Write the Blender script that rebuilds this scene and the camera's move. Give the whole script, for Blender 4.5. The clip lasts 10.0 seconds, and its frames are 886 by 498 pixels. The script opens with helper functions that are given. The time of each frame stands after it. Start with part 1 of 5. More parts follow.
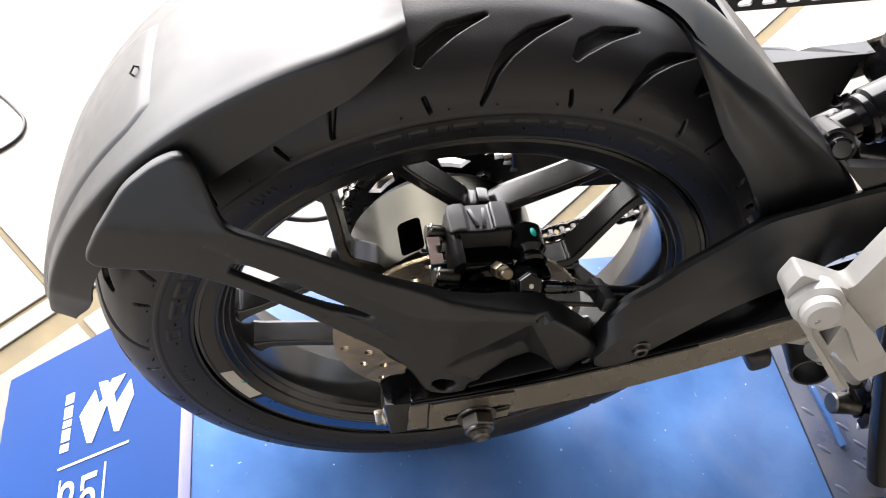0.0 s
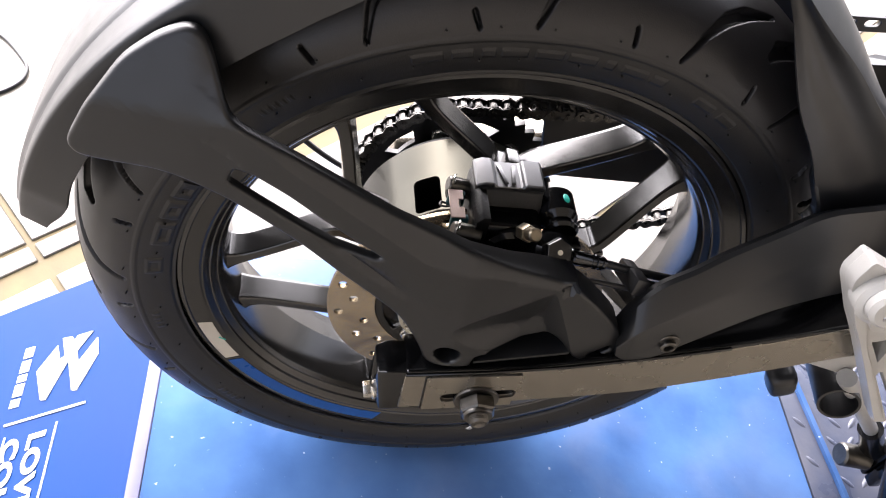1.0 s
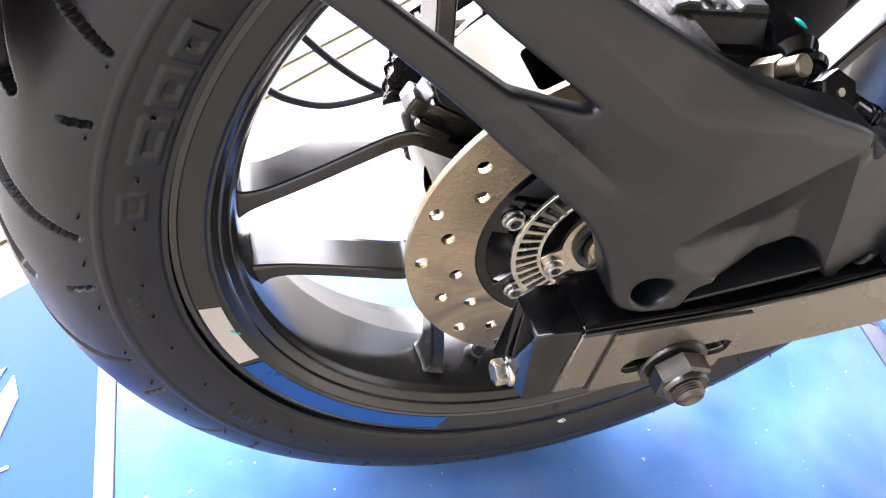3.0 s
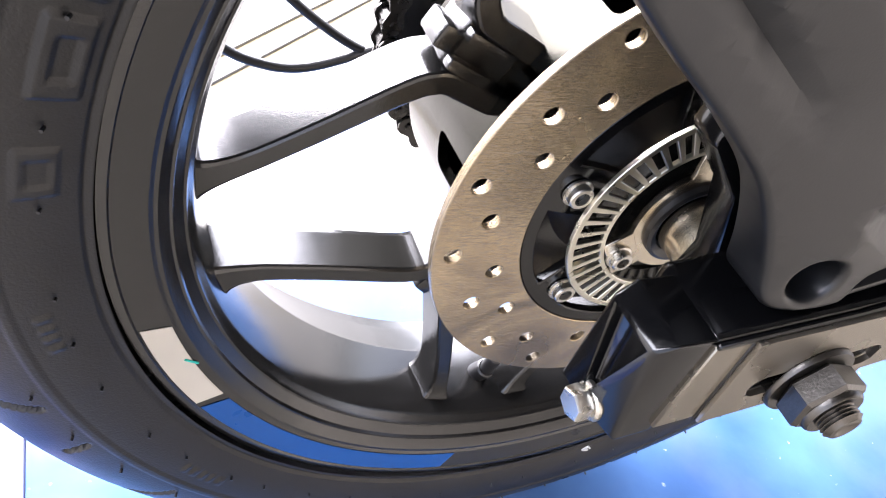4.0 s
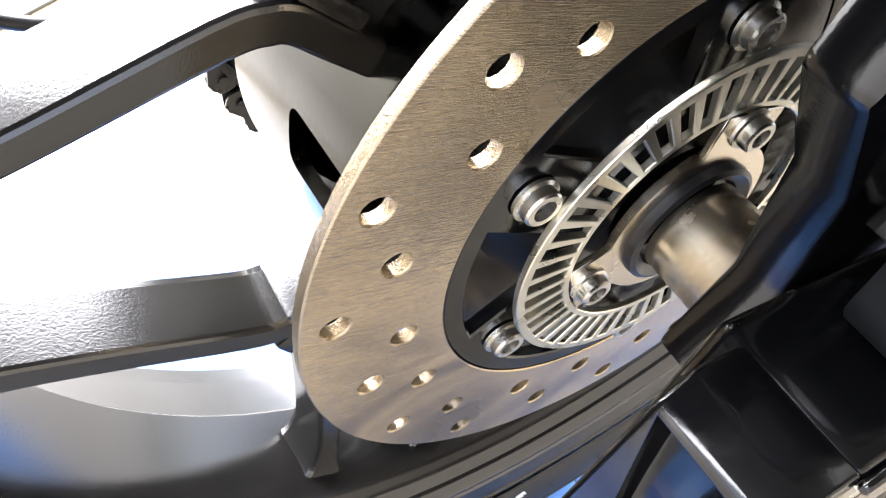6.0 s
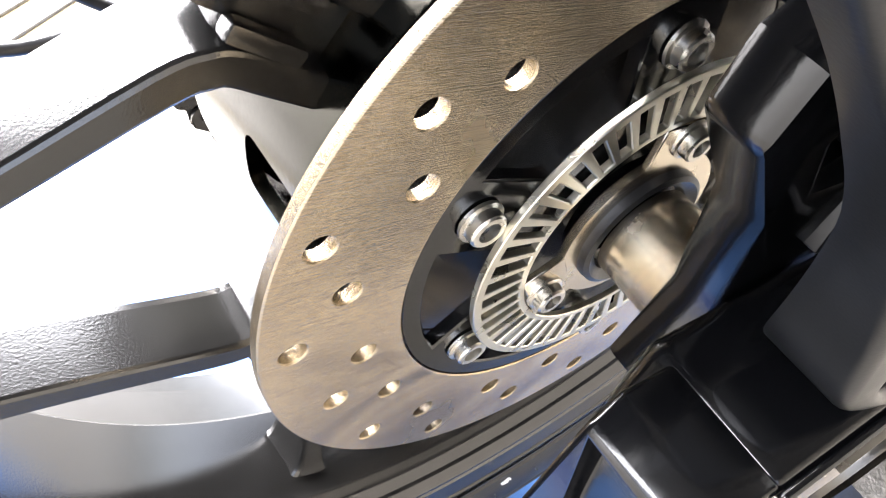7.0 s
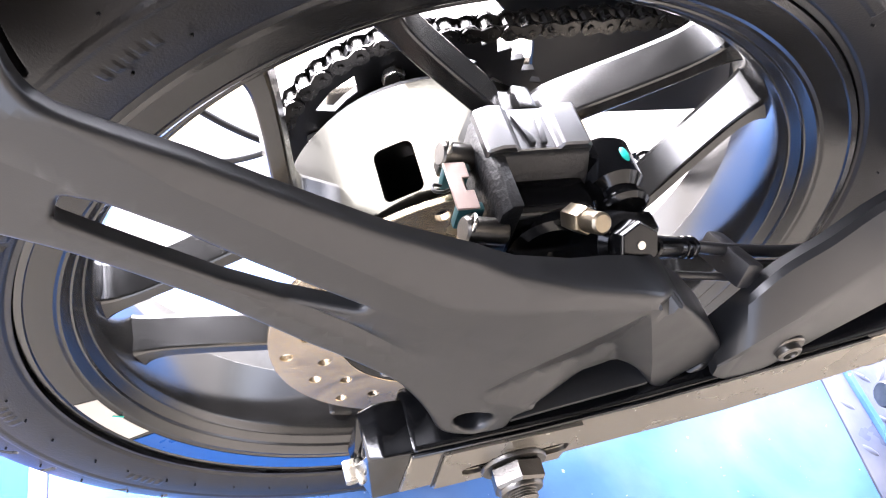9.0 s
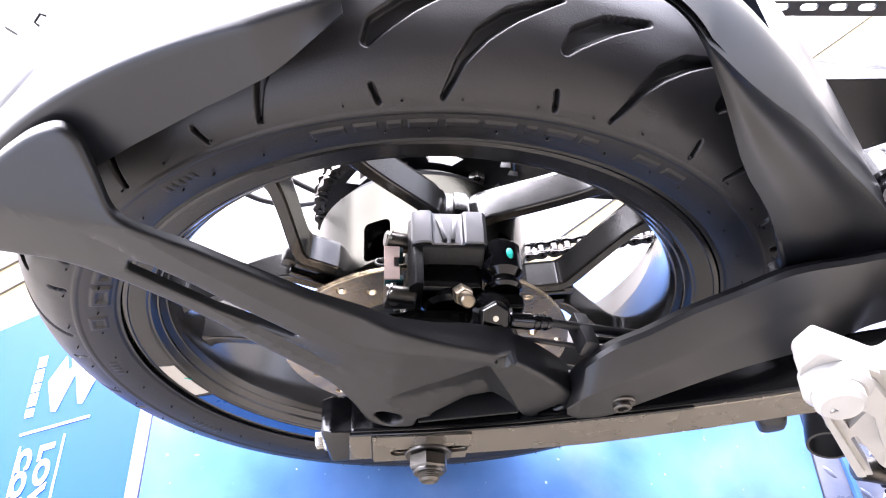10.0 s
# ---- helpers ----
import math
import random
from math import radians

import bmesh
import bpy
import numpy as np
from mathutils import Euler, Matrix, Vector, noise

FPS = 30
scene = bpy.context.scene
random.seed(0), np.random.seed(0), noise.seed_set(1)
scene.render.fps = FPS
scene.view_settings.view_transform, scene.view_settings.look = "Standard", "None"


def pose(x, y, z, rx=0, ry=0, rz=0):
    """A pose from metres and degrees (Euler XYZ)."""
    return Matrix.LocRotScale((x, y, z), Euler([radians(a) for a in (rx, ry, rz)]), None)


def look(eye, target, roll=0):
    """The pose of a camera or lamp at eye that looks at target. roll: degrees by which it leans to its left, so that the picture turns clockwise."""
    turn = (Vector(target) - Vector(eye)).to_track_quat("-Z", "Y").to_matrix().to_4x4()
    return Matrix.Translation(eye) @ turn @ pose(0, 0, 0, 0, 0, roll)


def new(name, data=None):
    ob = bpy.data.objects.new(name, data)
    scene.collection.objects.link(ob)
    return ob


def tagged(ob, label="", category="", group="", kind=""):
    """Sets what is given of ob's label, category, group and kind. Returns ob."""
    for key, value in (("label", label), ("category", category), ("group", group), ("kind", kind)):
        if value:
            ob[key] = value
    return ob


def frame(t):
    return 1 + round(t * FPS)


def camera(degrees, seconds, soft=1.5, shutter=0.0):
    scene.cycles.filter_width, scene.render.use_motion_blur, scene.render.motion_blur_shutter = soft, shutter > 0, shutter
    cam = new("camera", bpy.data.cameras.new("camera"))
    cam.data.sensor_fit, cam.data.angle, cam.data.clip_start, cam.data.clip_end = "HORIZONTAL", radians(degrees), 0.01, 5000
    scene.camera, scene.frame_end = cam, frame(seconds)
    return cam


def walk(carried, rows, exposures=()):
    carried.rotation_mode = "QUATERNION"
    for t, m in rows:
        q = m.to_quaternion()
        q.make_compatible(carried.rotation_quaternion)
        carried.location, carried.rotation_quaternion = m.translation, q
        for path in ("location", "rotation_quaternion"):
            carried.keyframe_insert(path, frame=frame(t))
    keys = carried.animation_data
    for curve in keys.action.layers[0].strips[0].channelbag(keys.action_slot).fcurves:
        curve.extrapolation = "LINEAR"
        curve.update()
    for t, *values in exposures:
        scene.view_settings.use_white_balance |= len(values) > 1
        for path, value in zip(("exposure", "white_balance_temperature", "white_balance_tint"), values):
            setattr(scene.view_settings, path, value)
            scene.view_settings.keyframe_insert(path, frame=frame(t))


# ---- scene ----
cam = camera(61.88, 10.0, soft=1.1)
ROWS = [
    (0, pose(-0.1171, -0.3227, 0.8951, 33.37, -5.63, -8.80)),
    (0.5, pose(-0.1221, -0.3313, 0.8629, 34.58, -8.63, -4.56)),
    (1, pose(-0.1292, -0.3375, 0.8134, 35.46, -10.47, -3.31)),
    (1.5, pose(-0.1464, -0.3315, 0.7574, 35.98, -11.33, -4.64)),
    (2, pose(-0.1641, -0.3014, 0.6947, 36.42, -11.52, -7.25)),
    (2.5, pose(-0.1894, -0.2745, 0.6460, 37.36, -11.59, -10.20)),
    (2.7, pose(-0.1977, -0.2639, 0.6277, 37.59, -11.68, -11.54)),
    (3.8, pose(-0.2238, -0.2013, 0.5172, 40.06, -15.07, -17.44)),
    (4, pose(-0.2165, -0.1871, 0.5027, 40.28, -15.50, -18.27)),
    (4.5, pose(-0.2125, -0.1606, 0.4694, 41.12, -16.95, -22.12)),
    (5, pose(-0.1977, -0.1337, 0.4453, 41.71, -18.52, -26.45)),
    (5.5, pose(-0.1804, -0.1135, 0.4284, 42.16, -19.45, -29.47)),
    (6.8, pose(-0.1588, -0.1021, 0.4359, 39.28, -19.28, -30.81)),
    (7, pose(-0.1591, -0.1040, 0.4436, 39.57, -18.03, -32.06)),
    (7.5, pose(-0.1681, -0.1194, 0.4896, 38.05, -16.26, -31.52)),
    (8, pose(-0.1662, -0.1463, 0.5448, 36.24, -14.85, -28.08)),
    (8.5, pose(-0.1569, -0.1776, 0.6027, 35.02, -13.50, -21.49)),
    (9, pose(-0.1308, -0.1993, 0.6737, 32.61, -11.44, -13.63)),
    (9.5, pose(-0.0937, -0.2272, 0.7576, 31.85, -8.89, -6.28)),
    (10, pose(-0.0481, -0.2664, 0.8441, 31.26, -5.87, -1.76)),
]
walk(cam, ROWS, exposures=[(0.0, 1.85, 6450, 14), (1.0, 2.2, 6400, 18), (1.5, 2.45, 6350, 19), (2.5, 2.85, 6250, 18), (4.0, 3.15, 6050, 19), (5.5, 3.35, 6200, 14), (7.5, 3.9, 6250, 14), (8.5, 4.0, 6150, 19), (9.5, 3.75, 6050, 20), (10.0, 3.4, 6000, 22)])

# ---- world and light ----
world = bpy.data.worlds.new("sky")
scene.world = world
world.use_nodes = True
wn, wl = world.node_tree.nodes, world.node_tree.links
sky = wn.new("ShaderNodeTexSky")
sky.sky_type = "NISHITA"
sky.sun_disc = False
sky.sun_elevation, sky.sun_rotation = radians(37), radians(-20)
sky.dust_density, sky.air_density = 4.0, 1.0
haze = wn.new("ShaderNodeHueSaturation")
haze.inputs["Saturation"].default_value = 0.35
wl.new(sky.outputs[0], haze.inputs["Color"])
wl.new(haze.outputs[0], wn["Background"].inputs[0])
wn["Background"].inputs[1].default_value = 0.12
sun = new("sun", bpy.data.lights.new("sun", "SUN"))
sun.data.energy, sun.data.angle, sun.data.color = 5.0, radians(114), (1.0, 0.99, 0.975)
sun.matrix_world = look((-0.75, 2.0, 1.6), (0, 0, 0))


# ---- materials ----
def mat(name, base, rough=0.5, metal=0.0, var=0.15, scale=40.0, bump=0.0, bscale=400.0, coat=0.0, rvar=0.1, tint=None, specular=0.5):
    """A surface with colour and gloss that vary at two scales, and a fine relief."""
    m = bpy.data.materials.new(name)
    m.use_nodes = True
    nt = m.node_tree
    b = nt.nodes["Principled BSDF"]
    co = nt.nodes.new("ShaderNodeTexCoord")
    n1, n2 = nt.nodes.new("ShaderNodeTexNoise"), nt.nodes.new("ShaderNodeTexNoise")
    for n, s, d in ((n1, scale, 5), (n2, scale * 0.12, 3)):
        n.inputs["Scale"].default_value, n.inputs["Detail"].default_value = s, d
        nt.links.new(co.outputs["Object"], n.inputs["Vector"])
    mixn = nt.nodes.new("ShaderNodeMath")
    mixn.operation = "ADD"
    nt.links.new(n1.outputs["Fac"], mixn.inputs[0])
    nt.links.new(n2.outputs["Fac"], mixn.inputs[1])
    ramp = nt.nodes.new("ShaderNodeMapRange")
    ramp.inputs["From Min"].default_value, ramp.inputs["From Max"].default_value = 0.6, 1.4
    nt.links.new(mixn.outputs[0], ramp.inputs["Value"])
    col = nt.nodes.new("ShaderNodeMix")
    col.data_type = "RGBA"
    lo = [c * (1 - var) for c in base]
    hi = [min(1, c * (1 + var)) for c in (tint or base)]
    col.inputs[6].default_value, col.inputs[7].default_value = (*lo, 1), (*hi, 1)
    nt.links.new(ramp.outputs[0], col.inputs[0])
    nt.links.new(col.outputs[2], b.inputs["Base Color"])
    rr = nt.nodes.new("ShaderNodeMapRange")
    rr.inputs["To Min"].default_value, rr.inputs["To Max"].default_value = max(0.02, rough - rvar), min(1, rough + rvar)
    nt.links.new(n1.outputs["Fac"], rr.inputs["Value"])
    nt.links.new(rr.outputs[0], b.inputs["Roughness"])
    b.inputs["Metallic"].default_value = metal
    b.inputs["Coat Weight"].default_value = coat
    b.inputs["Coat Roughness"].default_value = 0.12
    b.inputs["Specular IOR Level"].default_value = specular
    if bump:
        n3 = nt.nodes.new("ShaderNodeTexNoise")
        n3.inputs["Scale"].default_value, n3.inputs["Detail"].default_value = bscale, 3
        nt.links.new(co.outputs["Object"], n3.inputs["Vector"])
        bp = nt.nodes.new("ShaderNodeBump")
        bp.inputs["Strength"].default_value, bp.inputs["Distance"].default_value = bump, 0.001
        nt.links.new(n3.outputs["Fac"], bp.inputs["Height"])
        nt.links.new(bp.outputs[0], b.inputs["Normal"])
    return m


M_PLASTIC = mat("matte_black_plastic", (0.0052, 0.0057, 0.0068), 0.34, var=0.2, scale=60, bump=0.03, bscale=1600, specular=0.5)
M_WHEEL = mat("satin_black_paint", (0.0075, 0.0073, 0.0070), 0.18, var=0.2, scale=50, bump=0.06, bscale=1300, rvar=0.06, specular=0.7)
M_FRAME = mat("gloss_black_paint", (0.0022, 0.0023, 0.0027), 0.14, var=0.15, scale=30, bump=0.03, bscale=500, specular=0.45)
M_DARK = mat("dull_black_steel", (0.006, 0.006, 0.0065), 0.40, var=0.3, scale=60, bump=0.12, bscale=600)
M_STEEL = mat("zinc_plated_steel", (0.62, 0.595, 0.54), 0.28, 1.0, var=0.18, scale=80, bump=0.08, bscale=800)
M_NUT = mat("dark_plated_steel", (0.115, 0.108, 0.098), 0.33, 1.0, var=0.3, scale=120, bump=0.1, bscale=900)
M_CHAIN = mat("oiled_chain_steel", (0.075, 0.072, 0.068), 0.28, 1.0, var=0.4, scale=150, bump=0.08, bscale=900)
M_CAST = mat("cast_grey_metal", (0.30, 0.30, 0.30), 0.38, 0.9, var=0.12, scale=70, bump=0.15, bscale=900)
M_CAL = mat("rough_cast_black", (0.0050, 0.0051, 0.0056), 0.40, 0.0, var=0.3, scale=90, bump=0.4, bscale=420, specular=0.4)
M_ANOD = mat("satin_anodised_alloy", (0.14, 0.14, 0.143), 0.36, 1.0, var=0.12, scale=60, bump=0.08, bscale=700)
M_TAN = mat("tan_tinted_steel", (0.62, 0.55, 0.44), 0.25, 1.0, var=0.06, scale=60, bump=0.05, bscale=500)
M_RING = mat("pale_brass_toned_steel", (0.66, 0.63, 0.53), 0.30, 1.0, var=0.12, scale=90, bump=0.05, bscale=700)
# grey metal stands in for the cream floor's reflection on gloss black paint
M_SWING = mat("floor_reflection_grey", (0.27, 0.243, 0.200), 0.27, 0.85, var=0.10, scale=30, bump=0.03, bscale=500)
M_NUT2 = mat("brass_toned_plating", (0.26, 0.22, 0.16), 0.36, 1.0, var=0.2, scale=120, bump=0.1, bscale=700)
M_TEALDARK = mat("dark_teal_coating", (0.010, 0.060, 0.070), 0.45, var=0.2, scale=120)
M_SILVER = mat("silver_painted_alloy", (0.40, 0.392, 0.370), 0.34, 0.0, var=0.10, scale=40, bump=0.1, bscale=700)
M_DISH = mat("turned_hub_alloy", (0.027, 0.026, 0.021), 0.19, 1.0, var=0.25, scale=18, bump=0.04, bscale=500)
M_BLUEDECAL = mat("blue_decal", (0.006, 0.066, 0.27), 0.30, var=0.06, scale=30, specular=0.3)
M_WHITEDECAL = mat("cream_decal", (0.46, 0.43, 0.37), 0.35, var=0.06, scale=30)
M_TEAL = mat("teal_paint_mark", (0.0, 0.42, 0.34), 0.5, var=0.1, scale=200)
M_PINK = mat("copper_plated_spring_steel", (0.36, 0.27, 0.235), 0.42, 0.4, var=0.15, scale=150)
M_HOSE = mat("black_hose_rubber", (0.008, 0.008, 0.009), 0.38, var=0.2, scale=120, bump=0.1, bscale=800)
M_CREAM = mat("cream_floor_tile", (0.180, 0.165, 0.138), 0.35, var=0.10, scale=6, bump=0.03, bscale=90)
M_GROUT = mat("yellow_brown_joint", (0.15, 0.115, 0.055), 0.7, var=0.3, scale=20, bump=0.2, bscale=200)
M_BANNER = mat("blue_printed_vinyl", (0.001, 0.034, 0.160), 0.40, var=0.10, scale=5, bump=0.05, bscale=60, specular=0.15)
M_WHITE = mat("white_print", (0.55, 0.55, 0.55), 0.45, var=0.03, scale=20)
M_EDGE = mat("pale_lilac_edge_strip", (0.20, 0.20, 0.34), 0.4, var=0.12, scale=25, bump=0.1, bscale=120)


def mat_deck():
    """Worn blue paint on steel sheet: streaks, pale scuffs, specks and a soft gloss."""
    m = mat("worn_blue_deck_paint", (0.030, 0.083, 0.240), 0.15, var=0.35, scale=9, bump=0.0, rvar=0.10, tint=(0.068, 0.142, 0.308), specular=0.20)
    nt = m.node_tree
    b = nt.nodes["Principled BSDF"]
    co = nt.nodes.new("ShaderNodeTexCoord")
    sp = nt.nodes.new("ShaderNodeTexNoise")
    sp.inputs["Scale"].default_value, sp.inputs["Detail"].default_value = 120, 4
    nt.links.new(co.outputs["Object"], sp.inputs["Vector"])
    th = nt.nodes.new("ShaderNodeMapRange")
    th.inputs["From Min"].default_value, th.inputs["From Max"].default_value = 0.70, 0.77
    nt.links.new(sp.outputs["Fac"], th.inputs["Value"])
    base = b.inputs["Base Color"].links[0].from_socket
    mx = nt.nodes.new("ShaderNodeMix")
    mx.data_type = "RGBA"
    mx.inputs[7].default_value = (0.55, 0.60, 0.72, 1)
    nt.links.new(th.outputs[0], mx.inputs[0])
    nt.links.new(base, mx.inputs[6])
    nt.links.new(mx.outputs[2], b.inputs["Base Color"])
    sc = nt.nodes.new("ShaderNodeTexNoise")
    sc.inputs["Scale"].default_value, sc.inputs["Detail"].default_value, sc.inputs["Distortion"].default_value = 7, 9, 0.7
    nt.links.new(co.outputs["Object"], sc.inputs["Vector"])
    sr = nt.nodes.new("ShaderNodeMapRange")
    sr.inputs["From Min"].default_value, sr.inputs["From Max"].default_value, sr.inputs["To Max"].default_value = 0.52, 0.76, 0.38
    nt.links.new(sc.outputs["Fac"], sr.inputs["Value"])
    m2 = nt.nodes.new("ShaderNodeMix")
    m2.data_type = "RGBA"
    m2.inputs[7].default_value = (0.15, 0.19, 0.30, 1)
    nt.links.new(sr.outputs[0], m2.inputs[0])
    nt.links.new(mx.outputs[2], m2.inputs[6])
    nt.links.new(m2.outputs[2], b.inputs["Base Color"])
    n3 = nt.nodes.new("ShaderNodeTexNoise")
    n3.inputs["Scale"].default_value, n3.inputs["Detail"].default_value = 26, 6
    nt.links.new(co.outputs["Object"], n3.inputs["Vector"])
    bp = nt.nodes.new("ShaderNodeBump")
    bp.inputs["Strength"].default_value, bp.inputs["Distance"].default_value = 0.45, 0.0015
    nt.links.new(n3.outputs["Fac"], bp.inputs["Height"])
    nt.links.new(bp.outputs[0], b.inputs["Normal"])
    return m


def mat_disc():
    """Ground steel with fine crossing scratches and dark smears; its tan base stands in for the reflected floor."""
    m = mat("ground_disc_steel", (0.49, 0.390, 0.255), 0.26, 0.93, var=0.16, scale=22, rvar=0.06, tint=(0.54, 0.430, 0.275))
    nt = m.node_tree
    b = nt.nodes["Principled BSDF"]
    co = nt.nodes.new("ShaderNodeTexCoord")
    heights = []
    for turn, k in ((35, 1), (-20, 2), (75, 3)):
        mp = nt.nodes.new("ShaderNodeMapping")
        mp.inputs["Scale"].default_value, mp.inputs["Rotation"].default_value = (4, 20, 130), (0, radians(turn), 0)
        wv = nt.nodes.new("ShaderNodeTexNoise")
        wv.inputs["Scale"].default_value, wv.inputs["Detail"].default_value, wv.inputs["Distortion"].default_value = 22 + 5 * k, 6, 0.25
        nt.links.new(co.outputs["Object"], mp.inputs["Vector"])
        nt.links.new(mp.outputs[0], wv.inputs["Vector"])
        heights.append(wv)
    add = nt.nodes.new("ShaderNodeMath")
    add.operation = "ADD"
    add2 = nt.nodes.new("ShaderNodeMath")
    add2.operation = "ADD"
    nt.links.new(heights[0].outputs["Fac"], add.inputs[0])
    nt.links.new(heights[1].outputs["Fac"], add.inputs[1])
    nt.links.new(add.outputs[0], add2.inputs[0])
    nt.links.new(heights[2].outputs["Fac"], add2.inputs[1])
    bp = nt.nodes.new("ShaderNodeBump")
    bp.inputs["Strength"].default_value, bp.inputs["Distance"].default_value = 0.45, 0.0003
    nt.links.new(add2.outputs[0], bp.inputs["Height"])
    nt.links.new(bp.outputs[0], b.inputs["Normal"])
    # dark smears, deepened in place of the arm's dark reflection
    sm = nt.nodes.new("ShaderNodeTexNoise")
    sm.inputs["Scale"].default_value, sm.inputs["Detail"].default_value, sm.inputs["Distortion"].default_value = 15, 9, 0.9
    nt.links.new(co.outputs["Object"], sm.inputs["Vector"])
    rg = nt.nodes.new("ShaderNodeMapRange")
    rg.inputs["From Min"].default_value, rg.inputs["From Max"].default_value = 0.44, 0.63
    rg.inputs["To Max"].default_value = 0.85
    nt.links.new(sm.outputs["Fac"], rg.inputs["Value"])
    base = b.inputs["Base Color"].links[0].from_socket
    mx = nt.nodes.new("ShaderNodeMix")
    mx.data_type = "RGBA"
    mx.inputs[7].default_value = (0.13, 0.115, 0.10, 1)
    nt.links.new(rg.outputs[0], mx.inputs[0])
    nt.links.new(base, mx.inputs[6])
    # fine dark score lines
    sc = nt.nodes.new("ShaderNodeMapRange")
    sc.inputs["From Min"].default_value, sc.inputs["From Max"].default_value, sc.inputs["To Max"].default_value = 1.50, 1.80, 0.55
    nt.links.new(add2.outputs[0], sc.inputs["Value"])
    m3 = nt.nodes.new("ShaderNodeMix")
    m3.data_type = "RGBA"
    m3.inputs[7].default_value = (0.20, 0.17, 0.13, 1)
    nt.links.new(sc.outputs[0], m3.inputs[0])
    nt.links.new(mx.outputs[2], m3.inputs[6])
    nt.links.new(m3.outputs[2], b.inputs["Base Color"])
    return m


def mat_tyre():
    """New tyre rubber: a dusty, dull tread above the moulded line, darker and smoother walls below it."""
    m = mat("tyre_rubber", (0.0056, 0.0055, 0.0057), 0.40, var=0.4, scale=35, bump=0.16, bscale=1100, rvar=0.12, specular=0.42)
    nt = m.node_tree
    b = nt.nodes["Principled BSDF"]
    co = nt.nodes.new("ShaderNodeTexCoord")
    flat = nt.nodes.new("ShaderNodeVectorMath")
    flat.operation = "MULTIPLY"
    flat.inputs[1].default_value = (1, 0, 1)
    nt.links.new(co.outputs["Object"], flat.inputs[0])
    size = nt.nodes.new("ShaderNodeVectorMath")
    size.operation = "LENGTH"
    nt.links.new(flat.outputs[0], size.inputs[0])
    edge = nt.nodes.new("ShaderNodeMapRange")
    edge.inputs["From Min"].default_value, edge.inputs["From Max"].default_value, edge.inputs["To Max"].default_value = 0.2525, 0.2540, 0.75
    nt.links.new(size.outputs["Value"], edge.inputs["Value"])
    base = b.inputs["Base Color"].links[0].from_socket
    mx = nt.nodes.new("ShaderNodeMix")
    mx.data_type = "RGBA"
    mx.inputs[7].default_value = (0.0130, 0.0122, 0.0128, 1)
    nt.links.new(edge.outputs[0], mx.inputs[0])
    nt.links.new(base, mx.inputs[6])
    nt.links.new(mx.outputs[2], b.inputs["Base Color"])
    return m


M_DECK, M_DISC, M_RUBBER = mat_deck(), mat_disc(), mat_tyre()


# ---- shape helpers ----
def part(name, bm, material, parent=None, label="", smooth=40):
    """Links a bmesh as one mesh object, under a thing or a part."""
    me = bpy.data.meshes.new(name)
    bmesh.ops.recalc_face_normals(bm, faces=bm.faces)
    bm.to_mesh(me)
    bm.free()
    me.materials.append(material)
    if smooth:
        me.polygons.foreach_set("use_smooth", [True] * len(me.polygons))
        me.set_sharp_from_angle(angle=radians(smooth))
    ob = new(name, me)
    if parent:
        ob.parent = parent
    if label:
        tagged(ob, label)
    return ob


def P(r, a, y):
    """A point by radius and angle about the axle (degrees from forward, towards up)."""
    return Vector((r * math.cos(radians(a)), y, r * math.sin(radians(a))))


def lathe(profile, seg=96, closed=True, axis=(0, 0), a0=0, a1=360):
    """Turns (radius, y) points about an axle that runs along y through (x, z)."""
    bm = bmesh.new()
    full = abs(a1 - a0) >= 360
    n = seg if full else seg + 1
    rings = []
    for i in range(n):
        a = a0 + (a1 - a0) * i / seg
        rings.append([bm.verts.new(P(r, a, y) + Vector((axis[0], 0, axis[1]))) for r, y in profile])
    m = len(profile)
    for i in range(seg):
        p, q = rings[i], rings[(i + 1) % n]
        for j in range(m if closed else m - 1):
            bm.faces.new((p[j], p[(j + 1) % m], q[(j + 1) % m], q[j]))
    if not full and closed:
        bm.faces.new(rings[0])
        bm.faces.new(rings[-1])
    return bm


def ring(cx, cz, r, n=24, a0=0):
    return [(cx + r * math.cos(2 * math.pi * i / n + radians(a0)), cz + r * math.sin(2 * math.pi * i / n + radians(a0))) for i in range(n)]


def slot(x0, z0, x1, z1, r, n=8):
    """A long hole with round ends."""
    d = math.atan2(z1 - z0, x1 - x0)
    out = [(x1 + r * math.cos(d - math.pi / 2 + math.pi * i / n), z1 + r * math.sin(d - math.pi / 2 + math.pi * i / n)) for i in range(n + 1)]
    return out + [(x0 + r * math.cos(d + math.pi / 2 + math.pi * i / n), z0 + r * math.sin(d + math.pi / 2 + math.pi * i / n)) for i in range(n + 1)]


def bevelled(bm, width, seg=2, angle=30):
    es = [e for e in bm.edges if len(e.link_faces) == 2 and e.calc_face_angle(0) > radians(angle)]
    if width and es:
        bmesh.ops.bevel(bm, geom=es, offset=width, segments=seg, affect="EDGES", profile=0.6, clamp_overlap=True)
    return bm


